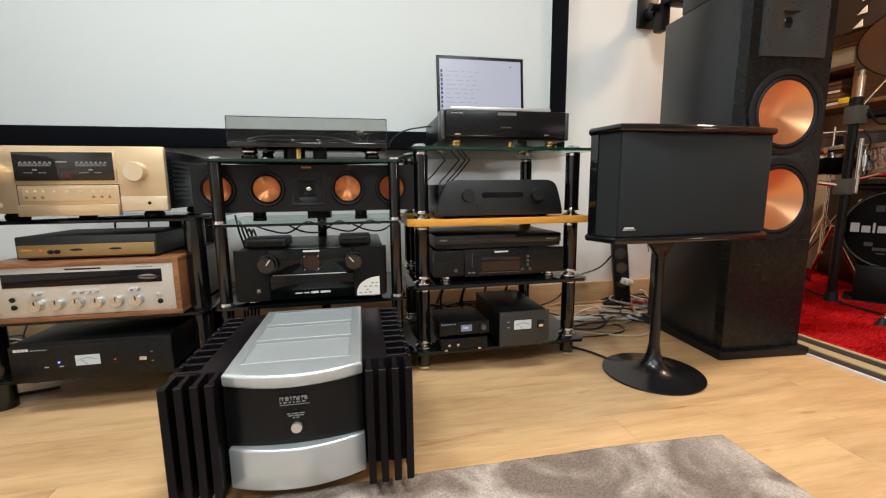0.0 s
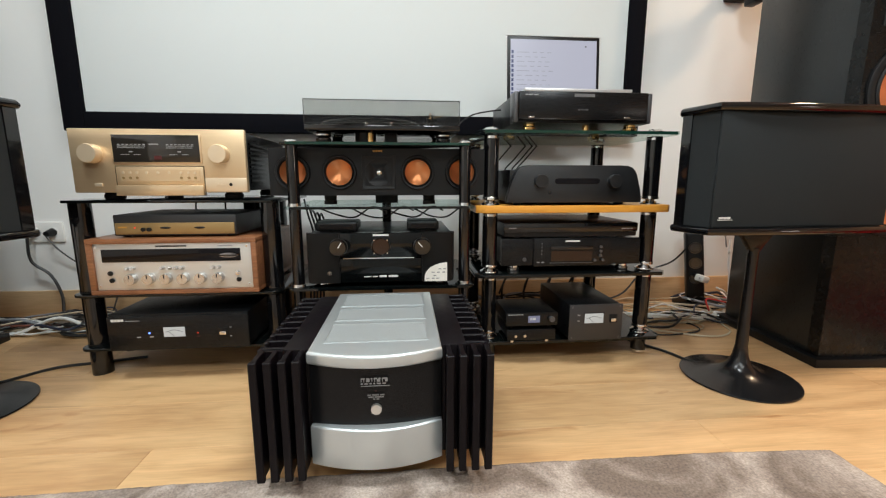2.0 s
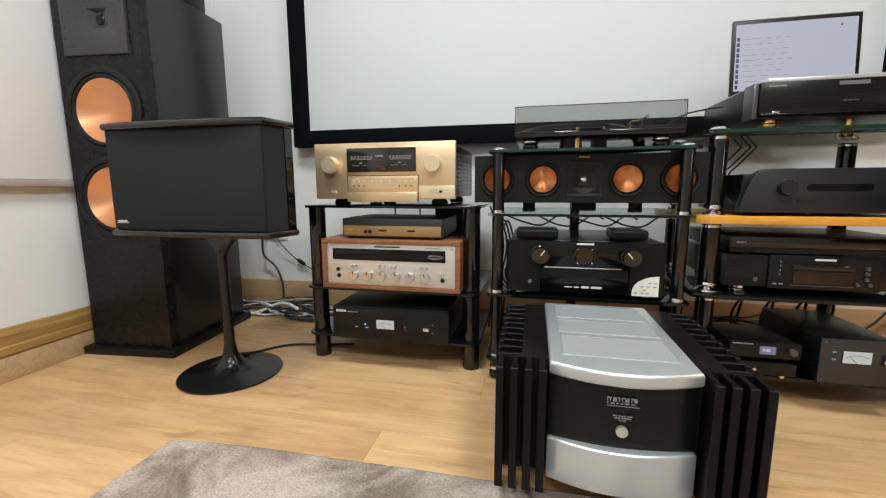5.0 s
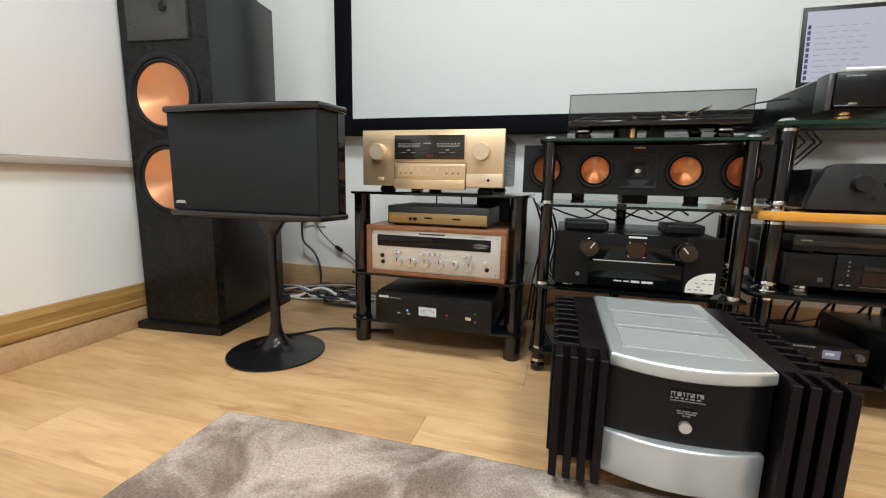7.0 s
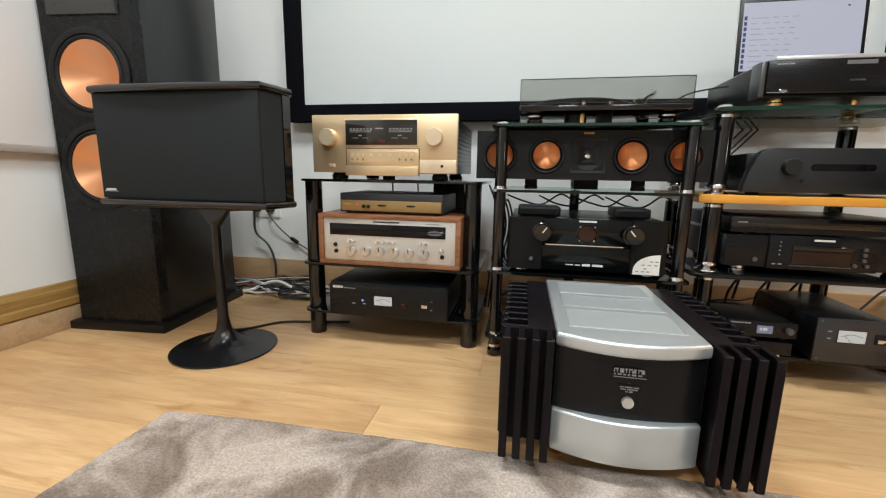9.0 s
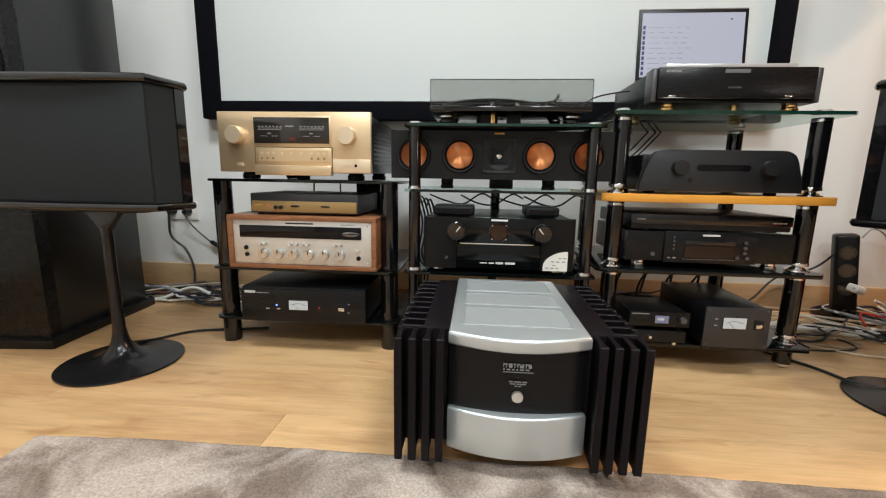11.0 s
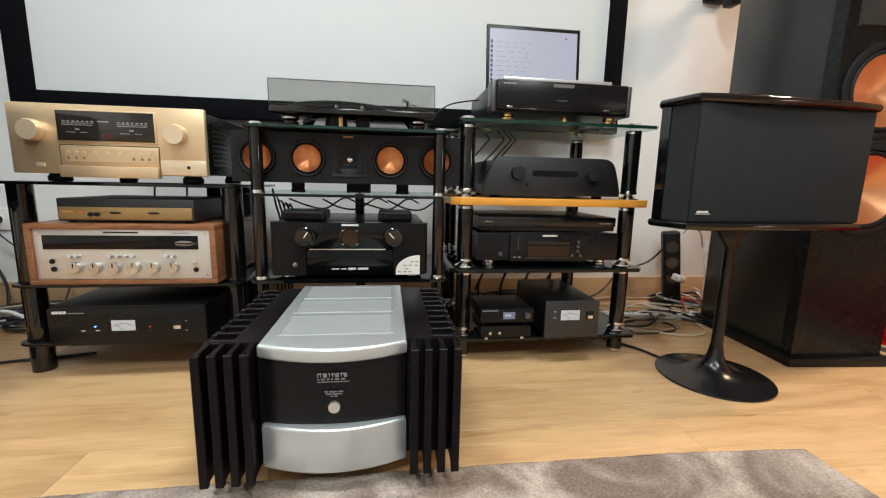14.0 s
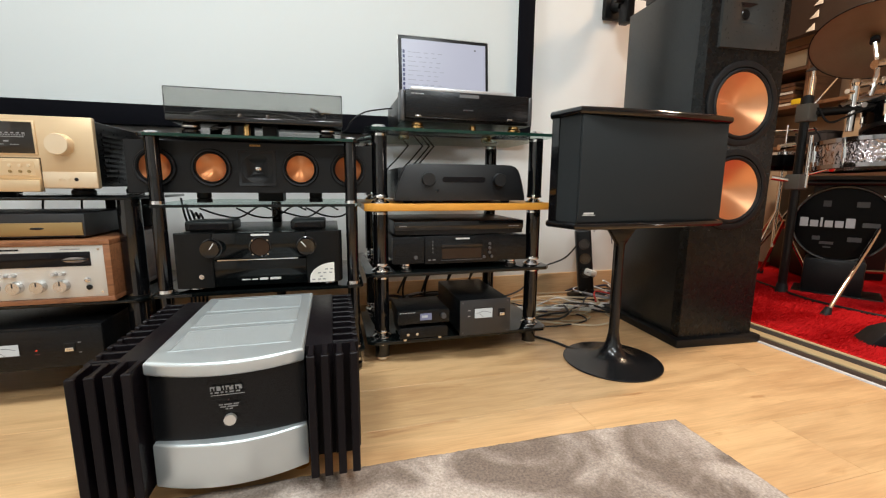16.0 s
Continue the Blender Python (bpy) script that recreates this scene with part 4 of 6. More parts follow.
def turntable():
    t = thing("turntable", "black turntable under a smoked dust cover on the clear glass rack", "turntable", at=pose(-0.1155, 1.126, 0.6735) @ Matrix.Diagonal((1.02, 1.0, 1.0, 1.0)))
    part("plinth", B(-0.206, 0.206, 0.0, 0.34, 0.030, 0.0445, 0.003), BLACK_GLOSS, t)
    for x in (-0.165, 0.165):
        for y in (0.05, 0.29):
            part("foot", lathe(bmesh.new(), [(0, 0), (0.019, 0), (0.021, 0.004), (0.021, 0.012), (0.014, 0.014), (0.021, 0.017), (0.020, 0.027), (0.015, 0.0305), (0, 0.0305)], 28, pose(x, y, 0)), BLACK_GLOSS, t, "glossy black foot")
            part("foot_ring", lathe(bmesh.new(), [(0.0205, 0.0185), (0.0218, 0.0195), (0.0218, 0.0225), (0.0205, 0.0235)], 28, pose(x, y, 0)), CHROME, t, "chrome foot ring")
    part("motor_housing", C((-0.055, 0.10, 0.004), (-0.055, 0.10, 0.0305), 0.03), BLACK_SATIN, t)
    part("brass_pulley", C((-0.040, 0.075, 0.004), (-0.040, 0.075, 0.0300), 0.009), BRASS, t)
    part("terminal_box", B(0.0, 0.035, 0.06, 0.12, 0.002, 0.0305, 0.003), BLACK_PLASTIC, t)
    part("platter", lathe(bmesh.new(), [(0, 0.0485), (0.145, 0.0485), (0.149, 0.052), (0.149, 0.062), (0.146, 0.065), (0, 0.065)], 64, pose(-0.045, 0.17, 0)), BLACK_SATIN, t)
    part("record_mat", lathe(bmesh.new(), [(0, 0.0652), (0.143, 0.0652), (0.142, 0.067), (0.05, 0.0668), (0, 0.0668)], 64, pose(-0.045, 0.17, 0)), RUBBER, t)
    part("spindle", C((-0.045, 0.17, 0.066), (-0.045, 0.17, 0.076), 0.0035, seg=12), CHROME, t)
    base = part("arm_base", lathe(bmesh.new(), [(0, 0.0485), (0.024, 0.0485), (0.024, 0.060), (0.013, 0.064), (0.012, 0.085), (0.017, 0.088), (0.017, 0.096), (0, 0.098)], 28, pose(0.145, 0.25, 0)), BLACK_SATIN, t)
    part("tonearm", tube(bmesh.new(), [(0.145, 0.285, 0.093), (0.145, 0.25, 0.093), (0.140, 0.12, 0.088), (0.128, 0.05, 0.080)], 0.0045, 10), CHROME, base)
    part("counterweight", C((0.145, 0.272, 0.093), (0.145, 0.30, 0.093), 0.013), BRASS, base, "brass counterweight")
    part("wire_hook", tube(bmesh.new(), [(0.150, 0.25, 0.096), (0.158, 0.25, 0.104), (0.170, 0.25, 0.101), (0.176, 0.25, 0.107)], 0.0012, 6), BRASS, base)
    for x in (-0.045, 0.02):
        part("speed_switch", C((x, 0.020, 0.048), (x, 0.020, 0.054), 0.006, seg=16), CHROME, t)
    lid = part("dust_cover", B(-0.205, 0.205, 0.002, 0.338, 0.1075, 0.1095), SMOKED, t, "smoked acrylic dust cover")
    for x0, x1, y0, y1 in ((-0.205, 0.205, 0.002, 0.0045), (-0.205, 0.205, 0.3355, 0.338), (-0.205, -0.2025, 0.0046, 0.3354), (0.2025, 0.205, 0.0046, 0.3354)):
        part("cover_side", B(x0, x1, y0, y1, 0.0455, 0.1073), SMOKED, lid)
    bm = bmesh.new()
    for x0, x1, y0, y1, z0, z1 in ((-0.2055, 0.2055, 0.001, 0.003, 0.1078, 0.1100), (-0.2060, -0.2045, 0.001, 0.003, 0.049, 0.1077), (0.2045, 0.2060, 0.001, 0.003, 0.049, 0.1077), (-0.2055, 0.2055, 0.0010, 0.0025, 0.0485, 0.050)):
        box(bm, x0, x1, y0, y1, z0, z1)
    part("cover_rim", bm, mat("dark_acrylic_edge", (0.03, 0.03, 0.03), 0.2), lid)
    return t


turntable()


def centre_speaker():
    t = thing("centre_loudspeaker", "long black centre loudspeaker with four copper cones on the glass shelf", "loudspeaker", at=pose(-0.134, 1.182, 0.4985))
    z0, z1 = 0.028, 0.162
    part("cabinet", B(-0.308, 0.310, 0.030, 0.29, z0, z1, 0.003), VINYL, t)
    cz = 0.094
    holed_plate(t, -0.308, 0.310, z0, z1, 0.004, 0.034, [(-0.242, cz), (-0.112, cz), (0, cz), (0.112, cz), (0.242, cz)], 0.0395, SPEAKER_BLACK)
    for x in (-0.242, -0.112, 0.112, 0.242):
        woofer(t, x, cz, 0.049, 0.004, COPPER_SMALL)
    bm = bmesh.new()
    rings = [[bm.verts.new((k * sx, d, cz + k * sz)) for sx, sz in ((-1, -1), (1, -1), (1, 1), (-1, 1))] for k, d in ((0.049, 0.0045), (0.0485, 0.0015), (0.0465, 0.0010), (0.030, 0.0085), (0.020, 0.0150), (0.012, 0.0215), (0.009, 0.0225))]
    for a, b in zip(rings, rings[1:]):
        for i in range(4):
            bm.faces.new((a[i], a[(i + 1) % 4], b[(i + 1) % 4], b[i]))
    bm.faces.new(rings[-1])
    h = part("horn", bm, SPEAKER_BLACK, t, "square black tweeter horn")
    part("tweeter_dome", lathe(bmesh.new(), [(0.009, 0.0), (0.0085, 0.003), (0.005, 0.006), (0, 0.007)], 20, Matrix.Translation((0, 0.020, cz)) @ pose(0, 0, 0, 90, 0, 0)), CHROME, h)
    part("badge", bars(bmesh.new(), -0.016, 0.152, 0.004, (0.004, 0.003, 0.004, 0.003, 0.004, 0.004), 0.005, 0.001), LETTER_GOLD, t, "small gold badge bars")
    for x in (-0.15, 0.148):
        part("foot", lathe(bmesh.new(), [(0, 0), (0.019, 0), (0.019, 0.010), (0.016, 0.012), (0.018, 0.015), (0.018, 0.0285), (0, 0.0285)], 28, pose(x, 0.06, 0)), RUBBER, t)
    part("foot", B(-0.02, 0.05, 0.12, 0.2, 0, 0.0285), RUBBER, t)


centre_speaker()


def av_receiver():
    t = thing("av_receiver", "black home cinema receiver with three round dials under the centre loudspeaker", "receiver", at=pose(-0.130, 1.130, 0.2665))
    part("case", B(-0.205, 0.205, 0.02, 0.37, 0.014, 0.154, 0.004), BLACK_SATIN, t)
    for s in (-1, 1):
        bm = prism(bmesh.new(), [(s * 0.117, 0.0), (s * 0.192, 0.0), (s * 0.206, 0.008), (s * 0.213, 0.03), (s * 0.117, 0.03)], 0.012, 0.156)
        part("wing_panel", bm, PERFORATED, t, "curved black side panel")
    up = part("upper_panel", B(-0.1165, 0.1165, 0.002, 0.03, 0.086, 0.156, 0.002), PIANO_BLACK, t)
    door = part("lower_door", B(-0.1165, 0.1165, 0.004, 0.03, 0.012, 0.082, 0.002), PIANO_BLACK, t, "glossy black drop door")
    part("chrome_strip", B(-0.107, 0.095, 0.0005, 0.004, 0.0825, 0.0850), CHROME, t)
    for x in (-0.118, 0.118):
        part("knob", lathe(bmesh.new(), [(0.026, 0), (0.026, 0.002), (0.0235, 0.003), (0.0235, 0.02), (0.022, 0.022), (0, 0.021)], 36, Matrix.Translation((x, 0.001, 0.117)) @ pose(0, 0, 0, 90, 0, 0)), BLACK_GLOSS, t, "round black dial")
        k = part("pointer", B(-0.0012, 0.0012, -0.0225, -0.0205, 0.001, 0.019), LETTER, t)
        k.matrix_basis = pose(x, 0.001, 0.117, 0, 35 if x < 0 else -40, 0)
    ring = part("porthole", lathe(bmesh.new(), [(0.028, 0), (0.028, 0.004), (0.025, 0.005), (0.023, 0.002), (0, 0.002)], 40, Matrix.Translation((0, 0.002, 0.117)) @ pose(0, 0, 0, 90, 0, 0)), BLACK_GLOSS, t, "round display porthole")
    part("display", C((0, 0.0005, 0.117), (0, -0.0008, 0.117), 0.0225, seg=36), mat("dark_red_display", (0.012, 0.003, 0.003), 0.1), ring)
    for a in (45, 135, 225, 315):
        part("stud", C((0.0265 * math.cos(radians(a)), -0.001, 0.117 + 0.0265 * math.sin(radians(a))), (0.0265 * math.cos(radians(a)), -0.0035, 0.117 + 0.0265 * math.sin(radians(a))), 0.0018, seg=10), CHROME, ring)
    part("badge", bars(bmesh.new(), -0.022, 0.1475, 0.002, (0.045,), 0.005, 0), LETTER, up)
    bm = bmesh.new()
    bars(bm, -0.050, 0.0275, 0.004, (0.020, 0.014), 0.003, 0.005)
    bars(bm, -0.006, 0.0265, 0.004, (0.021, 0.028), 0.006, 0.005)
    part("print", bm, LETTER, door)
    part("power_key", lathe(bmesh.new(), [(0.006, 0), (0.006, 0.003), (0, 0.003)], 18, Matrix.Translation((-0.145, 0.0, 0.042)) @ pose(0, 0, 0, 90, 0, 0)), CHROME, t)
    out = [(0.124, 0.013), (0.190, 0.013)] + [(0.190 - 0.066 * math.sin(radians(90 * k / 8)), 0.024 + 0.044 * math.cos(radians(90 * k / 8))) for k in range(9)]
    sticker = prism(bmesh.new(), out, -0.0008, 0.0)
    st = part("energy_sticker", sticker, PAPER, t, "white quarter-round paper sticker")
    st.matrix_basis = pose(0, -0.0010, 0, 90, 0, 0)
    bm = bmesh.new()
    for z, xs in ((0.048, (0.165, 0.178)), (0.038, (0.145, 0.160, 0.176)), (0.028, (0.150,)), (0.020, (0.130, 0.145, 0.158))):
        for x in xs:
            box(bm, x, x + 0.008, -0.0018, -0.0010, z, z + 0.003)
    part("sticker_print", bm, LETTER_DIM, st).matrix_basis = st.matrix_basis.inverted() @ pose(0, 0.0, 0)
    feet(t, (-0.17, 0.17), (0.05, 0.33), 0.0145, 0.022, CHROME)


av_receiver()
for x, w, y, lab in ((-0.258, 0.118, 1.165, "small black media box lying on the cinema receiver"), (-0.008, 0.095, 1.175, "small black puck receiver lying on the cinema receiver")):
    b = thing("media_box", lab, "media player", "boxes on the cinema receiver", pose(x, y, 0.4215))
    part("case", B(-w / 2, w / 2, 0, 0.10, 0.003, 0.030, 0.006, 3), BLACK_PLASTIC, b)
    part("front_window", B(-w / 2 + 0.012, w / 2 - 0.012, -0.0008, 0.001, 0.009, 0.022), WINDOW, b)
    part("foot", B(-w / 2 + 0.01, w / 2 - 0.01, 0.01, 0.09, 0, 0.0035), RUBBER, b)


def disc_player():
    t = thing("disc_player", "deep black disc player with gold feet on the glass shelf", "disc player", at=pose(0.475, 1.195, 0.7145))
    part("case", B(-0.205, 0.205, 0.016, 0.33, 0.024, 0.110, 0.003), BLACK_SATIN, t)
    f = part("fascia", B(-0.198, 0.198, -0.004, 0.016, 0.036, 0.113, 0.003), BLACK_BRUSHED, t, "glossy black brushed fascia")
    for s in (-1, 1):
        part("end_cheek", B(min(s * 0.199, s * 0.212), max(s * 0.199, s * 0.212), -0.001, 0.05, 0.025, 0.112, 0.003), mat("gunmetal_cheek", (0.10, 0.10, 0.105), 0.35, metal=0.7), t)
    part("lower_lip", B(-0.198, 0.198, 0.004, 0.016, 0.0245, 0.0325, 0.002), BLACK_SATIN, t)
    part("tray_line", B(-0.196, 0.196, -0.0065, 0.0, 0.0325, 0.0365, 0.001), BLACK_GLOSS, t)
    for x in (-0.160, 0.133):
        part("button", B(x - 0.009, x + 0.009, -0.0065, -0.003, 0.037, 0.042, 0.001), CHROME, f)
    part("badge", bars(bmesh.new(), -0.032, 0.098, -0.004, (0.062,), 0.009, 0), LETTER_FAINT, f)
    part("print", bars(bmesh.new(), -0.18, 0.101, -0.004, (0.008, 0.012, 0.014), 0.003, 0.002), LETTER_DIM, f)
    part("print", bars(bmesh.new(), -0.020, 0.060, -0.004, (0.008, 0.008, 0.012), 0.004, 0.002), DARK_BUTTON, f)
    feet(t, (-0.155, 0.165), (0.035, 0.28), 0.0245, 0.020, BRASS, label="gold foot")
    part("foot", C((0.03, 0.05, 0), (0.03, 0.05, 0.0245), 0.010), BRASS, t)


disc_player()


ALUMINIUM = mat("laptop_aluminium", (0.62, 0.62, 0.63), 0.35, metal=0.6)


def laptop():
    t = thing("laptop", "open silver laptop with a lit screen on the disc player", "laptop", at=pose(0.461, 1.200, 0.8255))
    part("base", B(-0.165, 0.165, 0.0, 0.225, 0.002, 0.013, 0.003), ALUMINIUM, t, "silver aluminium base")
    part("keyboard", B(-0.14, 0.14, 0.09, 0.205, 0.0128, 0.0138), BLACK_PLASTIC, t)
    lid = part("lid", B(-0.164, 0.164, 0.0, 0.006, 0.0, 0.222, 0.003), BLACK_PLASTIC, t, "black bezel lid")
    lid.matrix_basis = pose(0, 0.222, 0.013, -5, 0, 0)
    part("hinge", C((-0.12, 0.224, 0.013), (0.12, 0.224, 0.013), 0.005, seg=16), BLACK_PLASTIC, t)
    part("screen", B(-0.153, 0.153, -0.0012, 0.001, 0.016, 0.210), glow("lit_laptop_screen", (0.42, 0.43, 0.52), 1.0, (0.02, 0.02, 0.02)), lid, "lit pale screen")
    for x0, x1, z0, z1 in ((-0.1665, -0.1642, 0.002, 0.2240), (0.1642, 0.1665, 0.002, 0.2240), (-0.1641, 0.1641, 0.2222, 0.2240)):
        part("lid_edge", B(x0, x1, 0.0005, 0.0068, z0, z1, 0.0008, 1), ALUMINIUM, lid, "silver lid edge")
    bm, bm2 = bmesh.new(), bmesh.new()
    for k in range(10):
        z = 0.022 + k * 0.0155
        box(bm, -0.150, -0.1425, -0.0020, -0.0008, z, z + 0.011)
        x = -0.132
        for w in (0.018 + 0.009 * (k * 7 % 4), 0.014 + 0.006 * (k * 5 % 3), 0.012, 0.016):
            if x + w < 0.06 + 0.012 * (k % 3):
                box(bm2, x, x + w, -0.0018, -0.0008, z + 0.004, z + 0.0062)
            x += w + 0.012
    part("window_button", B(0.110, 0.116, -0.0020, -0.0008, 0.188, 0.192), DARK_BUTTON, lid)
    part("screen_icons", bm, mat("navy_icons", (0.03, 0.04, 0.12), 0.3), lid)
    part("screen_text", bm2, mat("grey_rows", (0.30, 0.31, 0.38), 0.3), lid)


laptop()


def soft_amp():
    t = thing("integrated_amplifier", "charcoal amplifier with sloped rounded ends on the honey wood shelf", "amplifier", at=pose(0.444, 1.150, 0.4965))
    out = [(-0.206, 0.008), (-0.206, 0.022), (-0.196, 0.060), (-0.181, 0.096), (-0.175, 0.106), (-0.166, 0.1125), (-0.152, 0.116), (-0.135, 0.117), (0.140, 0.117), (0.158, 0.116), (0.172, 0.111), (0.181, 0.103), (0.188, 0.090), (0.200, 0.050), (0.206, 0.022), (0.206, 0.008)]
    paint = mat("charcoal_satin_paint", (0.0105, 0.0108, 0.0118), 0.34, vary=0.08, scale=30, bump=0.05, bump_scale=900)
    bm = prism(bmesh.new(), out, -0.024, 0.0, 0.003)
    f = part("fascia", bm, paint, t, "charcoal fascia with sloped ends")
    f.matrix_basis = pose(0, 0, 0, 90, 0, 0)
    part("case", B(-0.195, 0.195, 0.0245, 0.30, 0.010, 0.105, 0.004), BLACK_SATIN, t)
    for x in (-0.108, 0.116):
        knob(t, x, 0.071, 0.020, 0.017, paint, label="round charcoal knob")
    out = []
    for cx, a0 in ((0.060, -90), (-0.060, 90)):
        out += [(0.004 + cx + 0.0080 * math.cos(radians(a0 + 22.5 * k)), 0.0080 * math.sin(radians(a0 + 22.5 * k))) for k in range(9)]
    s = part("display_slot", prism(bmesh.new(), out, 0, 0.0012), WINDOW, t, "narrow rounded black display")
    s.matrix_basis = pose(0, 0, 0.071, 90, 0, 0)
    part("headphone_jack", C((-0.079, 0.0, 0.038), (-0.079, -0.0015, 0.038), 0.0045, seg=16), BLACK_GLOSS, t)
    feet(t, (-0.16, 0.16), (0.05, 0.25), 0.0105, 0.015, RUBBER)


soft_amp()


def bluray_and_cd():
    t = thing("cd_player", "black compact disc player with chrome feet and a dark display", "cd player", at=pose(0.455, 1.175, 0.2885))
    part("case", B(-0.215, 0.215, 0.02, 0.33, 0.018, 0.102, 0.003), BLACK_SATIN, t)
    for x0, x1 in ((-0.222, -0.124), (0.124, 0.222)):
        bm = prism(bmesh.new(), [(x0, 0.006), (x1, 0.006), (x1, 0.03), (x0, 0.03)] if x0 > 0 else [(x0, 0.006), (x1, 0.006), (x1, 0.03), (x0, 0.03)], 0.020, 0.104, 0.003)
        part("wing_panel", bm, BLACK_BRUSHED, t)
    f = part("centre_panel", B(-0.123, 0.123, 0.0, 0.03, 0.018, 0.106, 0.002), BLACK_BRUSHED, t)
    part("display", B(-0.068, 0.062, -0.0015, 0.001, 0.034, 0.066), mat("dark_maroon_display", (0.012, 0.004, 0.004), 0.1), f, "dark maroon display")
    part("tray", B(-0.070, 0.064, -0.003, 0.001, 0.070, 0.082, 0.001), BLACK_GLOSS, f)
    part("steel_strip", B(-0.072, 0.066, -0.002, 0.001, 0.0280, 0.0298), DARK_BUTTON, f)
    part("badge", bars(bmesh.new(), -0.024, 0.094, 0.0, (0.046,), 0.005, 0), LETTER, f)
    for z in (0.050, 0.064, 0.078):
        part("button", C((0.090, 0, z), (0.090, -0.005, z), 0.0045, seg=16), DARK_BUTTON, f)
    for x in (0.072, 0.098):
        part("button", C((x, 0, 0.036), (x, -0.005, 0.036), 0.0045, seg=16), DARK_BUTTON, f)
    part("power_key", lathe(bmesh.new(), [(0.006, 0), (0.006, 0.003), (0, 0.003)], 18, Matrix.Translation((-0.150, 0.006, 0.040)) @ pose(0, 0, 0, 90, 0, 0)), DARK_BUTTON, t)
    bm = bmesh.new()
    for z in (0.055, 0.066, 0.077, 0.088):
        bars(bm, -0.099, z, 0, (0.0025,), 0.003, 0)
    bars(bm, -0.112, 0.030, 0, (0.008, 0.009), 0.003, 0.006)
    part("print", bm, LETTER_DIM, f)
    feet(t, (-0.178, 0.178), (0.03, 0.28), 0.0185, 0.019, CHROME, label="stepped chrome foot")
    b = thing("bluray_player", "slim black disc player stacked on the compact disc player", "disc player", at=pose(0.452, 1.181, 0.3945))
    part("case", B(-0.212, 0.212, 0.004, 0.30, 0.004, 0.046, 0.003), BLACK_SATIN, b)
    g = part("fascia", B(-0.213, 0.213, 0.0, 0.006, 0.018, 0.045, 0.002), BLACK_GLOSS, b, "glossy black fascia")
    part("lower_step", B(-0.150, 0.205, 0.002, 0.010, 0.004, 0.017), BLACK_PLASTIC, b)
    part("badge", bars(bmesh.new(), -0.198, 0.030, 0.0, (0.005,) * 4, 0.003, 0.001), LETTER_DIM, g)
    part("print", bars(bmesh.new(), 0.160, 0.026, 0.0, (0.012, 0.010, 0.008), 0.003, 0.003), LETTER_DIM, g)
    feet(b, (-0.17, 0.17), (0.02, 0.26), 0.0045, 0.014, RUBBER)


bluray_and_cd()


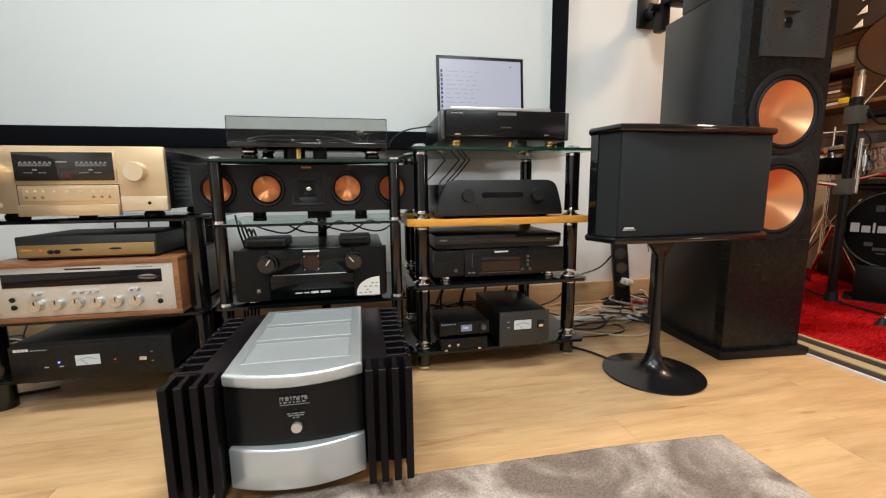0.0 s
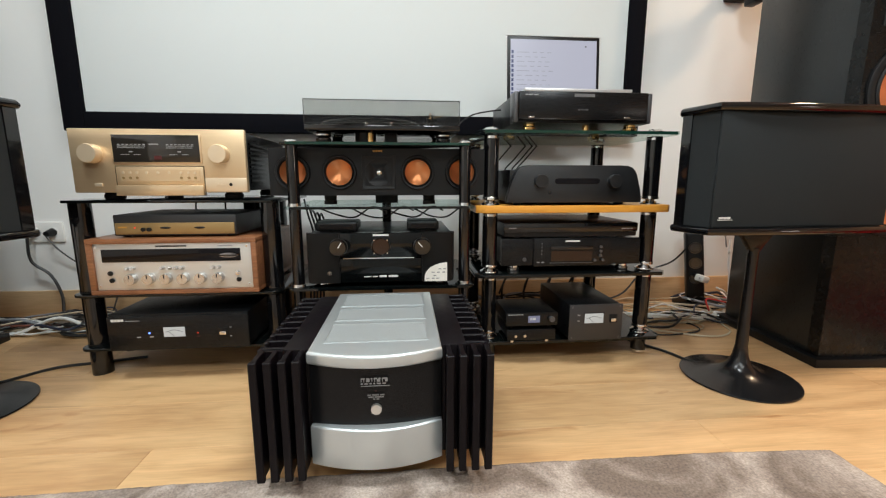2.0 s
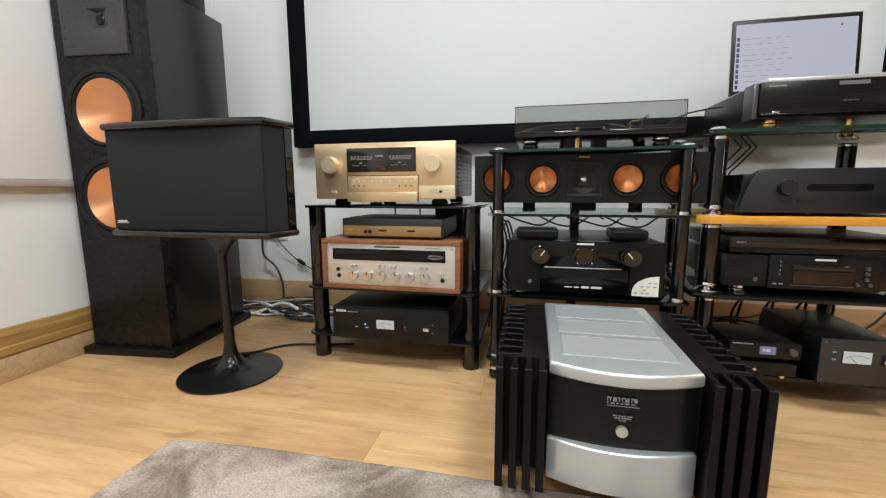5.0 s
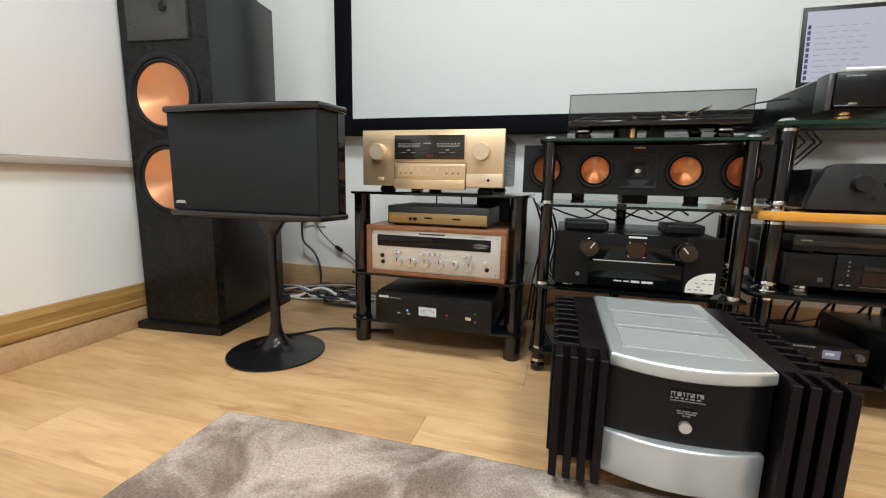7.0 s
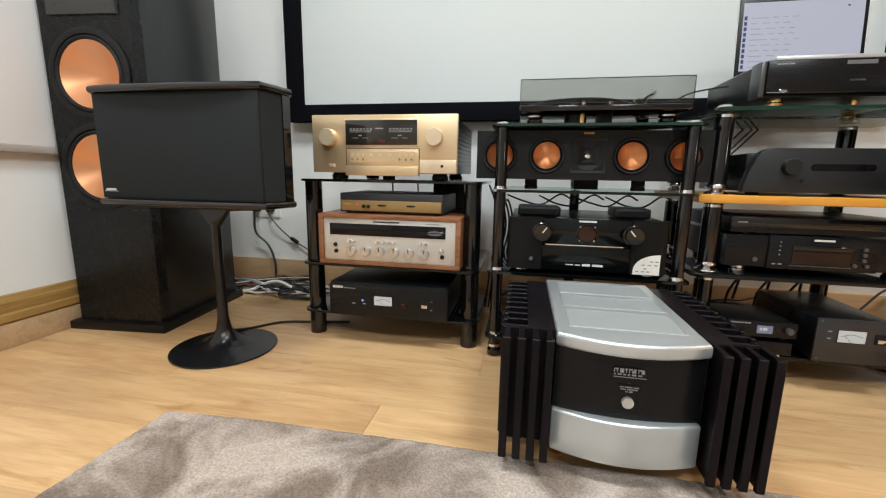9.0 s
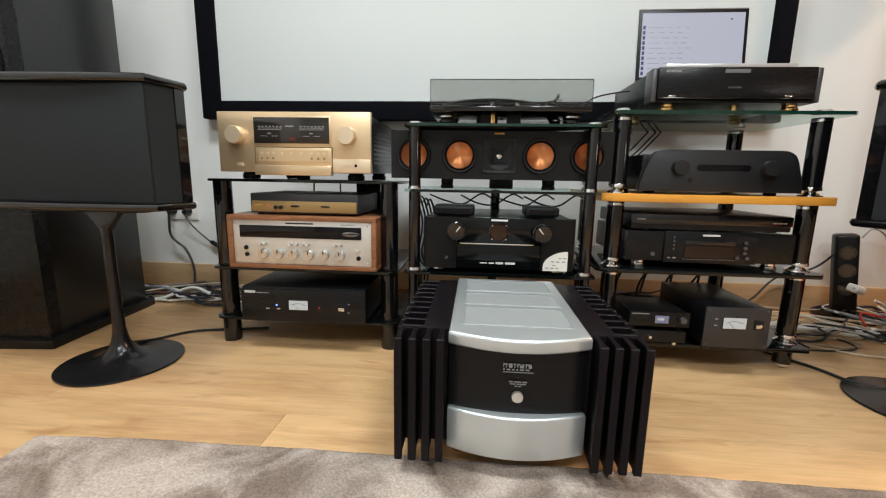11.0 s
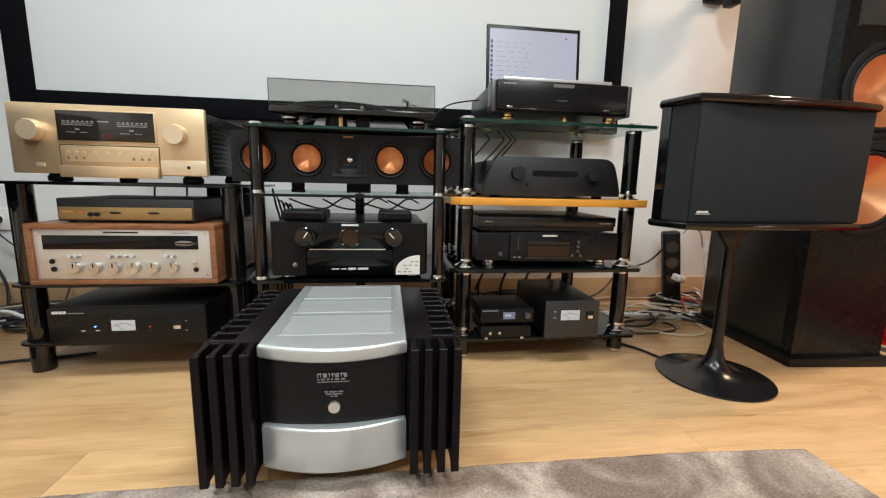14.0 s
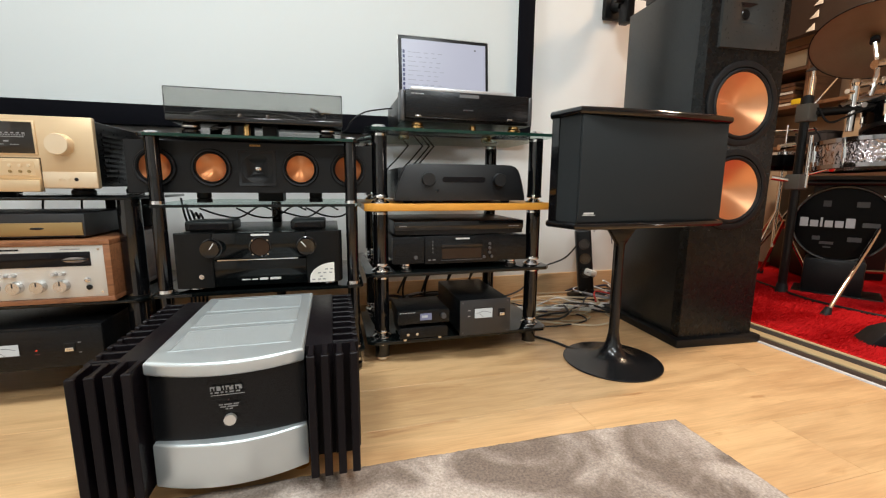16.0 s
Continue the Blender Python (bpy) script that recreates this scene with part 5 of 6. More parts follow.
def small_stack():
    lower = thing("headphone_amp", "small black amplifier with two tiny knobs on the lowest shelf", "amplifier", at=pose(0.318, 1.125, 0.0765))
    part("case", B(-0.072, 0.072, 0.003, 0.15, 0.014, 0.046, 0.003), BLACK_SATIN, lower)
    f = part("fascia", B(-0.075, 0.075, 0, 0.004, 0.012, 0.046, 0.001), BLACK_BRUSHED, lower)
    for x in (-0.050, -0.022):
        knob(f, x, 0.028, 0.0045, 0.008, CHROME)
    feet(lower, (-0.055, 0.055), (0.02, 0.13), 0.0145, 0.006, CHROME)
    up = thing("streamer", "small black streamer with a lit display stacked on the little amplifier", "streamer", at=pose(0.318, 1.123, 0.1230))
    part("case", B(-0.078, 0.078, 0.003, 0.155, 0.014, 0.052, 0.003), BLACK_SATIN, up)
    f = part("fascia", B(-0.080, 0.080, 0, 0.004, 0.012, 0.053, 0.001), BLACK_BRUSHED, up)
    part("display", B(-0.012, 0.024, -0.001, 0.001, 0.022, 0.043), glow("blue_grey_display", (0.13, 0.14, 0.22), 0.35), f, "blue-grey lit display")
    part("readout", bars(bmesh.new(), -0.006, 0.030, -0.001, (0.005, 0.010), 0.007, 0.002), METER, f)
    knob(f, 0.060, 0.033, 0.0085, 0.010, DARK_BUTTON)
    part("print", bars(bmesh.new(), -0.074, 0.046, 0, (0.006,) * 6, 0.003, 0.002), LETTER_DIM, f)
    feet(up, (-0.06, 0.06), (0.02, 0.13), 0.0145, 0.006, RUBBER)
    t = thing("monitor_amp", "black box amplifier with a lit meter on the lowest shelf", "amplifier", at=pose(0.510, 1.105, 0.0765))
    part("case", B(-0.081, 0.081, 0.004, 0.28, 0.016, 0.124, 0.003), BLACK_SATIN, t)
    f = part("fascia", B(-0.083, 0.083, 0, 0.005, 0.014, 0.126, 0.001), GUNMETAL, t, "dark grey brushed fascia")
    part("meter_rim", B(-0.038, 0.024, -0.001, 0.001, 0.066, 0.100), BLACK_GLOSS, f)
    part("meter", B(-0.036, 0.022, -0.0018, 0.0, 0.068, 0.098), METER, f, "small white lit meter")
    part("meter_arc", tube(bmesh.new(), [(-0.030, -0.0019, 0.083), (-0.007, -0.0019, 0.089), (0.016, -0.0019, 0.083)], 0.0007, 5, 5), DARK_BUTTON, f)
    part("meter_needle", C((-0.007, -0.0020, 0.069), (-0.022, -0.0020, 0.084), 0.0005, seg=6), BLACK_PLASTIC, f)
    s = part("switch", B(0.042, 0.066, -0.002, 0.001, 0.068, 0.094, 0.001), BLACK_PLASTIC, f)
    part("rocker", B(0.046, 0.062, -0.005, -0.001, 0.072, 0.082, 0.001), CHROME, s)
    for z in (0.074, 0.092):
        part("print", bars(bmesh.new(), -0.058, z, 0, (0.008,), 0.003, 0), LETTER_DIM, f)
    for x in (-0.074, 0.074):
        for z in (0.022, 0.118):
            part("screw", C((x, 0, z), (x, -0.0015, z), 0.0026, seg=12), DARK_BUTTON, f)
    feet(t, (-0.06, 0.06), (0.03, 0.24), 0.0165, 0.010, RUBBER)


small_stack()


# ---- floor boards, rugs ----
floor = structure("floor", B(LEFT + 0.001, FLOOR_END, FRONT, BACK - 0.001, -0.0119, -0.004), mat("dark_joint", (0.26, 0.15, 0.07), 0.7), "oak laminate floor")
BOARD_W, BOARD_L = 0.19, 1.237
board = bmesh.new()
box(board, 0.0002, BOARD_L - 0.0002, 0.0002, BOARD_W - 0.0002, -0.005, 0.0, 0.0008, 1)
board_mesh = None
rng = random.Random(4)
row = 0
y = 0.816 - BOARD_W * 18
while y < BACK - 0.02:
    shift = 0.63 + (0, 0.43, 0.83, 0.21, 0.64)[(17 - row) % 5]
    x = shift - BOARD_L * 4
    while x < FLOOR_END:
        x0, x1 = max(x, LEFT + 0.001), min(x + BOARD_L, FLOOR_END)
        y0, y1 = max(y, FRONT), min(y + BOARD_W, BACK - 0.001)
        if x1 - x0 > 0.02 and y1 > y0 + 0.01:
            if abs(x1 - x0 - BOARD_L) < 1e-4 and abs(y1 - y0 - BOARD_W) < 1e-4 and board_mesh:
                ob = new("plank", board_mesh)
            else:
                bm = bmesh.new()
                box(bm, 0.0002, x1 - x0 - 0.0002, 0.0002, y1 - y0 - 0.0002, -0.005, 0.0, 0.0006, 1)
                ob = mesh_object("plank", bm, OAK)
                if abs(x1 - x0 - BOARD_L) < 1e-4 and abs(y1 - y0 - BOARD_W) < 1e-4:
                    board_mesh = ob.data
            ob.location = (x0, y0, 0)
            ob.parent = floor
        x += BOARD_L
    y += BOARD_W
    row += 1


def pile(name, material, area, count, height, lean, seed, parent=None, z=0.0, width=0.0016, swirl=5.0):
    """Leaning tufts; the pile lies one way here and another there, as brushed pile does."""
    g = np.random.default_rng(seed)
    x0, x1, y0, y1 = area
    px, py = g.uniform(x0, x1, count), g.uniform(y0, y1, count)
    field = np.array([noise.noise((a * swirl, b * swirl * 1.5, seed)) + 0.25 * noise.noise((a * swirl * 3, b * swirl * 3, seed + 7)) for a, b in zip(px, py)])
    ang = field * 3.2 + g.normal(0, 0.3, count) - 1.2
    h = height * g.uniform(0.7, 1.15, count)
    dx, dy = np.cos(ang) * lean * h, np.sin(ang) * lean * h
    sa = g.uniform(0, 2 * np.pi, count)
    wx, wy = np.cos(sa) * width, np.sin(sa) * width
    v = np.stack([np.stack([px - wx, py - wy, np.full(count, z)], 1), np.stack([px + wx, py + wy, np.full(count, z)], 1),
                  np.stack([px + dx + wx * 0.5, py + dy + wy * 0.5, z + h], 1), np.stack([px + dx - wx * 0.5, py + dy - wy * 0.5, z + h * 0.97], 1)], 1).reshape(-1, 3)
    faces = np.arange(count * 4).reshape(-1, 4)
    me = bpy.data.meshes.new(name)
    me.from_pydata(v.tolist(), [], faces.tolist())
    me.materials.append(material)
    ob = new(name, me)
    ob.parent = parent
    return tagged(ob, kind="stuff")


rug = thing("rug", "taupe grey soft pile rug with its sheen painted as light and dark patches", "rug")
bm = bmesh.new()
out = [(-1.05, -0.6), (0.825, -0.6)] + [(0.825 - 1.875 * k / 24, 0.672 + 0.018 * (1 - (2 * k / 24 - 1) ** 4) + 0.002 * math.sin(k * 2.3)) for k in range(25)]
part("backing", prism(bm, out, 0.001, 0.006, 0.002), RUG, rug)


def soft_pile(x0, x1, y0, y1, step):
    """The pile's upper surface, softly dented, its outer edges rounded down."""
    nx, ny = int((x1 - x0) / step), int((y1 - y0) / step)
    verts, faces = [], []
    for j in range(ny + 1):
        for i in range(nx + 1):
            u, v = i / nx, j / ny
            x, edge_y = x0 + (x1 - x0) * u, 0.672 + 0.018 * (1 - (2 * u - 1) ** 4)
            y = y0 + (edge_y + 0.003 - y0) * v
            d = min((x - x0), (x1 - x), (edge_y + 0.003 - y))
            h = 0.0135 + 0.0022 * noise.noise((x * 17, y * 17, 2)) + 0.0015 * noise.noise((x * 55, y * 55, 5)) + 0.0008 * noise.noise((x * 150, y * 150, 8))
            w = min(1, max(0, d / 0.012))
            jit = 0.0018 * noise.noise((x * 150, y * 150, 12)) * (1 - w)
            verts.append((x + jit, y + jit, 0.002 + (h - 0.002) * math.sqrt(w * (2 - w))))
    for j in range(ny):
        for i in range(nx):
            k = j * (nx + 1) + i
            faces.append((k, k + 1, k + nx + 2, k + nx + 1))
    me = bpy.data.meshes.new("pile")
    me.from_pydata(verts, [], faces)
    me.polygons.foreach_set("use_smooth", [True] * len(faces))
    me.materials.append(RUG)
    ob = tagged(new("soft_surface", me), kind="stuff")
    ob.parent = rug
    return ob


soft_pile(-1.053, 0.828, -0.60, 0.690, 0.004)


# ---- drum area beyond the opening ----
WARM = mat("warm_tan_wall", (0.46, 0.29, 0.17), 0.8, vary=0.12, scale=3, bump=0.1)
SHELF_WOOD = wood("brown_shelf_wood", (0.10, 0.05, 0.025), (0.22, 0.11, 0.055), 0.5)
HEAD = mat("black_drum_head", (0.0022, 0.0022, 0.0026), 0.14, spec=0.07, vary=0.1)
CYMBAL = mat("aged_bronze_cymbal", (0.50, 0.38, 0.24), 0.40, metal=0.75, vary=0.25, scale=6)
groove = CYMBAL.node_tree.nodes.new("ShaderNodeTexWave")
groove.wave_type, groove.rings_direction = "RINGS", "Z"
groove.inputs["Scale"].default_value, groove.inputs["Distortion"].default_value = 26, 0.6
press = CYMBAL.node_tree.nodes.new("ShaderNodeBump")
press.inputs["Strength"].default_value, press.inputs["Distance"].default_value = 0.35, 0.001
centre = CYMBAL.node_tree.nodes.new("ShaderNodeTexCoord")
CYMBAL.node_tree.links.new(centre.outputs["Object"], groove.inputs["Vector"])
CYMBAL.node_tree.links.new(groove.outputs[1], press.inputs["Height"])
CYMBAL.node_tree.links.new(press.outputs[0], CYMBAL.node_tree.nodes["Principled BSDF"].inputs["Normal"])
structure("wall_return", B(1.50, RIGHT, BACK + 0.121, 3.0, 0, TOP), WALL)
structure("wall_east", B(3.69, 3.81, FRONT, 3.0, 0, TOP), WARM, "warm tan wall behind the drums")
structure("wall_far", B(1.50, 3.87, 3.001, 3.12, 0, TOP), WARM, "warm tan far wall")
structure("drum_floor", B(1.695, 3.75, FRONT, 3.0, -0.06, 0.0), OAK)
carpet = thing("red_carpet", "bright red shaggy carpet under the drum kit", "carpet")
part("backing", B(1.697, 3.4, 0.1, 2.3, 0.0005, 0.010, 0.003), RED_PILE, carpet)
pile("shag", RED_PILE, (1.699, 3.398, 0.102, 2.298), 180000, 0.012, 0.8, 11, carpet, 0.008, 0.0024, 3.0)
sill = thing("door_track", "striped beige and dark floor track along the carpet edge", "floor track")
for x0, x1, h, m, lab in ((1.5225, 1.532, 0.005, mat("white_edge_strip", (0.7, 0.72, 0.75), 0.4), "white edge strip"), (1.533, 1.576, 0.004, mat("dark_brown_track", (0.035, 0.022, 0.02), 0.5), "dark brown strip"),
                          (1.577, 1.622, 0.008, mat("beige_strip", (0.46, 0.36, 0.20), 0.55), "beige strip"), (1.623, 1.676, 0.005, mat("black_speckled", (0.02, 0.02, 0.02), 0.6, vary=0.8, scale=220), "black speckled strip"),
                          (1.677, 1.694, 0.008, mat("pale_beige_strip", (0.50, 0.40, 0.24), 0.6), "pale beige strip")):
    part("strip", B(x0, x1, FRONT, 1.775, -0.012, h, 0.0015), m, sill, lab)


def drum(name, label, at, r, h, shell, category="drum"):
    t = thing(name, label, category, at=at)
    part("shell", lathe(bmesh.new(), [(r * 0.97, -h / 2), (r * 0.97, h / 2)], 48), shell, t)
    for s in (-1, 1):
        part("head", lathe(bmesh.new(), [(0, s * h * 0.505), (r * 0.96, s * h * 0.505), (r * 0.97, s * h * 0.49)], 48), HEAD, t)
        z = s * h * 0.5
        part("hoop", lathe(bmesh.new(), [(r * 0.96, z - 0.008), (r * 1.03, z - 0.008), (r * 1.03, z + 0.010), (r * 0.985, z + 0.012), (r * 0.96, z - 0.008)], 48), DIMMED_CHROME if shell is not HEAD else BLACK_SATIN, t)
    for k in range(8):
        a = 2 * math.pi * k / 8
        c, s = math.cos(a), math.sin(a)
        lug = part("lug", C((r * 1.01 * c, r * 1.01 * s, -h * 0.22), (r * 1.01 * c, r * 1.01 * s, h * 0.22), 0.009, seg=10), CHROME, t)
        part("tension_rod", C((r * 1.015 * c, r * 1.015 * s, -h * 0.5), (r * 1.015 * c, r * 1.015 * s, h * 0.5), 0.003, seg=8), CHROME, lug)
    return t


# Broken reflections of the room are painted into the shell's colour as dapples.
CHROME_SHELL = mat("painted_reflection_chrome", (0.42, 0.39, 0.41), 0.08, metal=1.0, vary=0.95, scale=26, bump=1.0, bump_scale=40)
CHROME_SHELL.node_tree.nodes["Bump"].inputs["Distance"].default_value = 0.012
kick = drum("bass_drum", "black bass drum with a pale word band on its front head", pose(2.586, 1.451, 0.372, 90, 0, -59), 0.185, 0.20, HEAD)
SILVER_PRINT = mat("silver_print", (0.42, 0.42, 0.43), 0.4)
x = -0.155
for w, h in ((0.032, 0.046), (0.031, 0.033), (0.009, 0.048), (0.031, 0.033), (0.031, 0.033), (0.033, 0.047)):
    part("pale_bar", B(x, x + w, -0.018, -0.018 + h, 0.1020, 0.1035, 0.0006, 1), SILVER_PRINT, kick, "pale grey bar on the front head")
    x += w + 0.0075
DIM_PRINT = mat("dim_print", (0.045, 0.045, 0.048), 0.4)
for x0, y0, w, h in ((-0.07, -0.105, 0.052, 0.014), (-0.055, -0.122, 0.03, 0.006), (-0.075, 0.085, 0.03, 0.03), (0.045, 0.085, 0.045, 0.026), (-0.10, -0.085, 0.03, 0.02), (0.03, -0.085, 0.05, 0.022), (0.075, -0.012, 0.06, 0.022)):
    part("faint_mark", B(x0, x0 + w, y0, y0 + h, 0.1020, 0.1030), DIM_PRINT, kick)
part("rim_ring", lathe(bmesh.new(), [(0.176, 0.109), (0.180, 0.114), (0.187, 0.115), (0.191, 0.110)], 56), BLACK_GLOSS, kick, "thin glossy rim")
part("side_bolt", C((0.170, -0.050, 0.09), (0.185, -0.060, 0.14), 0.014, seg=16), CHROME, kick, "chrome wing bolt")
for foot, top in (((2.085, 1.156, 0.0), (2.55, 1.275, 0.355)), ((2.645, 1.870, 0.0), (2.535, 1.690, 0.366))):
    leg = part("spur_leg", C((foot[0], foot[1], 0.018), top, 0.0075, 0.0095, seg=14), CHROME, kick, "chrome spur leg")
    leg.matrix_basis = kick.matrix_basis.inverted()
    part("rubber_tip", C((foot[0] - 0.006, foot[1], 0.009), (foot[0] + 0.010, foot[1], 0.045), 0.020, 0.012, seg=14), RUBBER, leg)
pedestal = thing("drum_pedestal", "black block holding the bass drum off the carpet", "drum support", at=pose(2.56, 1.44, 0, 0, 0, -59))
part("block", B(-0.115, 0.115, -0.10, 0.08, 0.008, 0.195, 0.012), BLACK_PLASTIC, pedestal)
part("foot_plate", B(-0.150, 0.190, -0.125, 0.09, 0.0085, 0.022, 0.004), BLACK_SATIN, pedestal)
drum("snare_drum", "chrome snare drum with reflections painted on its shell, on the drum rack", pose(2.47, 1.335, 0.700, -3, 2, 10), 0.185, 0.115, CHROME_SHELL)
drum("tom_drum", "black tom drum with chrome hoops on the drum rack", pose(2.64, 1.29, 0.885, -8, 6, 0), 0.155, 0.115, HEAD)


def cymbal(label, at, r):
    t = thing("cymbal", label, "cymbal", "cymbals of the drum kit", at)
    prof = [(0.005, 0.018), (r * 0.12, 0.015), (r * 0.18, 0.004), (r * 0.6, -0.004), (r, -0.016), (r, -0.018), (r * 0.6, -0.006), (r * 0.18, 0.002), (r * 0.11, 0.012), (0.005, 0.015)]
    part("plate", lathe(bmesh.new(), prof, 64), CYMBAL, t)
    part("edge_ring", lathe(bmesh.new(), [(r * 0.985, -0.012), (r * 1.006, -0.015), (r * 1.006, -0.020), (r * 0.985, -0.020)], 64), RUBBER, t)
    part("wing_nut", C((0, 0, 0.016), (0, 0, 0.045), 0.008, seg=12), CHROME, t)
    part("felt", C((0, 0, -0.02), (0, 0, 0.004), 0.018, seg=16), RUBBER, t)
    return t


cymbal("large aged bronze cymbal tilted above the drums", pose(2.533, 1.400, 1.238, -14, 30, 0), 0.233)
CLAMP_GREY = mat("grey_clamp_plastic", (0.085, 0.083, 0.072), 0.5, vary=0.1)
rack = thing("drum_rack", "black and chrome drum rack standing on the red carpet", "drum rack")
for (x, y), top in (((2.30, 1.495), 0.99), ((2.98, 1.05), 1.05)):
    part("upright", C((x, y, 0.01), (x, y, top), 0.019, seg=20), BLACK_SATIN, rack)
    part("rubber_foot", C((x, y, 0.008), (x, y, 0.06), 0.030, 0.022, seg=20), RUBBER, rack)
    part("clamp", B(x - 0.030, x + 0.034, y - 0.034, y + 0.030, 0.865, 0.950, 0.008), CLAMP_GREY, rack, "grey clamp block")
    part("clamp_collar", C((x, y, 0.950), (x, y, 0.985), 0.026, seg=20), BLACK_PLASTIC, rack)
part("cross_bar", C((2.30, 1.495, 0.905), (2.98, 1.05, 0.965), 0.020, seg=20), BLACK_SATIN, rack)
part("low_bar", C((2.30, 1.495, 0.575), (2.98, 1.05, 0.575), 0.016, seg=20), BLACK_SATIN, rack)
part("low_clamp", B(2.265, 2.335, 1.46, 1.53, 0.54, 0.615, 0.008), CLAMP_GREY, rack, "grey clamp block")
part("chrome_pipe", C((2.312, 1.462, 0.55), (2.312, 1.462, 0.80), 0.010, seg=14), CHROME, rack, "chrome pipe")
part("chrome_tube", C((2.447, 1.398, 0.815), (2.447, 1.398, 1.035), 0.018, seg=20), CHROME, rack, "chrome post")
part("chrome_arm", tube(bmesh.new(), [(2.50, 1.37, 0.96), (2.515, 1.365, 1.04), (2.53, 1.375, 1.12), (2.533, 1.398, 1.222)], 0.011, 10), CHROME, rack)
part("cymbal_tilter", C((2.505, 1.372, 1.115), (2.565, 1.352, 1.125), 0.020, seg=18), CHROME, rack, "chrome tilter")
part("wing_bolt", C((2.395, 1.395, 0.995), (2.45, 1.398, 0.995), 0.011, seg=12), CHROME, rack)
part("wing_bolt", C((2.445, 1.35, 0.93), (2.47, 1.40, 0.93), 0.012, seg=12), CHROME, rack)
part("snare_arm", C((2.312, 1.48, 0.61), (2.40, 1.42, 0.645), 0.012, seg=12), CHROME, rack)
for px, py, pz, qx, qy, qz, rr in ((2.447, 1.398, 1.02, 2.56, 1.36, 1.045, 0.013), (2.56, 1.36, 1.045, 2.62, 1.32, 0.955, 0.012), (2.46, 1.40, 0.955, 2.55, 1.345, 0.965, 0.022), (2.40, 1.42, 0.93, 2.49, 1.38, 0.98, 0.014), (2.30, 1.495, 0.58, 2.22, 1.56, 0.60, 0.012)):
    part("clamp_rod", C((px, py, pz), (qx, qy, qz), rr, seg=14), CHROME if rr < 0.0135 else DIMMED_CHROME, rack)
for px, py, pz in ((2.447, 1.398, 1.035), (2.56, 1.36, 1.045), (2.40, 1.42, 0.645)):
    part("ball_joint", lathe(bmesh.new(), [(0, -0.024), (0.017, -0.017), (0.024, 0), (0.017, 0.017), (0, 0.024)], 18, pose(px, py, pz)), CHROME, rack)
wire = thing("drum_cable", "black cable hanging across the drum rack", "cable")
part("lead", tube(bmesh.new(), [(2.32, 1.46, 0.93), (2.36, 1.43, 0.86), (2.42, 1.39, 0.885), (2.50, 1.34, 0.93), (2.62, 1.24, 0.96)], 0.005, 7), BLACK_PLASTIC, wire)
part("lead", tube(bmesh.new(), [(2.33, 1.47, 0.84), (2.35, 1.45, 0.78), (2.33, 1.46, 0.70), (2.31, 1.47, 0.60)], 0.004, 7), BLACK_PLASTIC, wire)
floor_lead = thing("drum_cable", "black cable lying across the red carpet", "cable")
part("lead", tube(bmesh.new(), [(2.42, 1.75, 0.016), (2.33, 1.53, 0.018), (2.26, 1.36, 0.020), (2.25, 1.20, 0.020), (2.30, 1.00, 0.018), (2.42, 0.80, 0.016)], 0.007, 8), BLACK_PLASTIC, floor_lead)
hh = thing("music_stand", "chrome stand with a small folded desk between drums and shelves", "stand")
part("pole", C((2.85, 1.86, 0.20), (2.85, 1.86, 1.245), 0.011, seg=14), CHROME, hh)
part("pole_sleeve", C((2.85, 1.86, 1.06), (2.85, 1.86, 1.20), 0.018, seg=16), CHROME, hh)
part("desk", prism(bmesh.new(), [(-0.055, 0.0), (0.125, 0.0), (0.035, 0.055)], -0.006, 0.006, 0.002), RUBBER, hh, "folded dark desk").matrix_basis = pose(2.85, 1.845, 1.235, 90, 0, -55)
part("strut", C((2.93, 1.74, 1.235), (2.86, 1.85, 1.03), 0.006, seg=10), CHROME, hh)
for a in (30, 150, 270):
    part("leg", C((2.85, 1.86, 0.46), (2.85 + 0.26 * math.cos(radians(a)), 1.86 + 0.26 * math.sin(radians(a)), 0.012), 0.008, seg=12), DIMMED_CHROME, hh)
hat = thing("hihat_stand", "low chrome stand with a round black pad beside the drum rack", "stand")
part("pole", C((2.58, 1.77, 0.20), (2.58, 1.77, 0.67), 0.011, seg=14), CHROME, hat)
for lx, ly in ((2.33, 1.74), (2.76, 1.66), (2.64, 2.02)):
    part("leg", C((2.58, 1.77, 0.42), (lx, ly, 0.012), 0.008, seg=12), CHROME, hat)
part("pad", lathe(bmesh.new(), [(0, 0.64), (0.07, 0.645), (0.095, 0.67), (0.10, 0.70), (0.092, 0.735), (0, 0.75)], 40, pose(2.58, 1.77, 0)), HEAD, hat, "round black pad")
part("pad_rim", lathe(bmesh.new(), [(0.098, 0.728), (0.106, 0.731), (0.106, 0.745), (0.092, 0.749)], 40, pose(2.58, 1.77, 0)), CHROME, hat, "chrome rim")
part("tilter", C((2.53, 1.77, 0.775), (2.60, 1.74, 0.79), 0.017, seg=16), CHROME, hat)
part("rod", C((2.58, 1.77, 0.745), (2.58, 1.77, 0.90), 0.005, seg=10), CHROME, hat)
part("arm", C((2.44, 1.86, 0.865), (2.70, 1.70, 0.875), 0.006, seg=10), CHROME, hat)
pedal = thing("kick_pedal", "black foot pedal at the carpet edge", "pedal", at=pose(1.93, 0.85, 0.011, 0, 0, -35))
part("board", prism(bmesh.new(), [(-0.10, 0.0), (0.10, 0.0), (0.085, 0.055), (-0.015, 0.070), (-0.06, 0.05)], -0.05, 0.05, 0.006), RUBBER, pedal).matrix_basis = pose(0, 0, 0, 90, 0, 0)
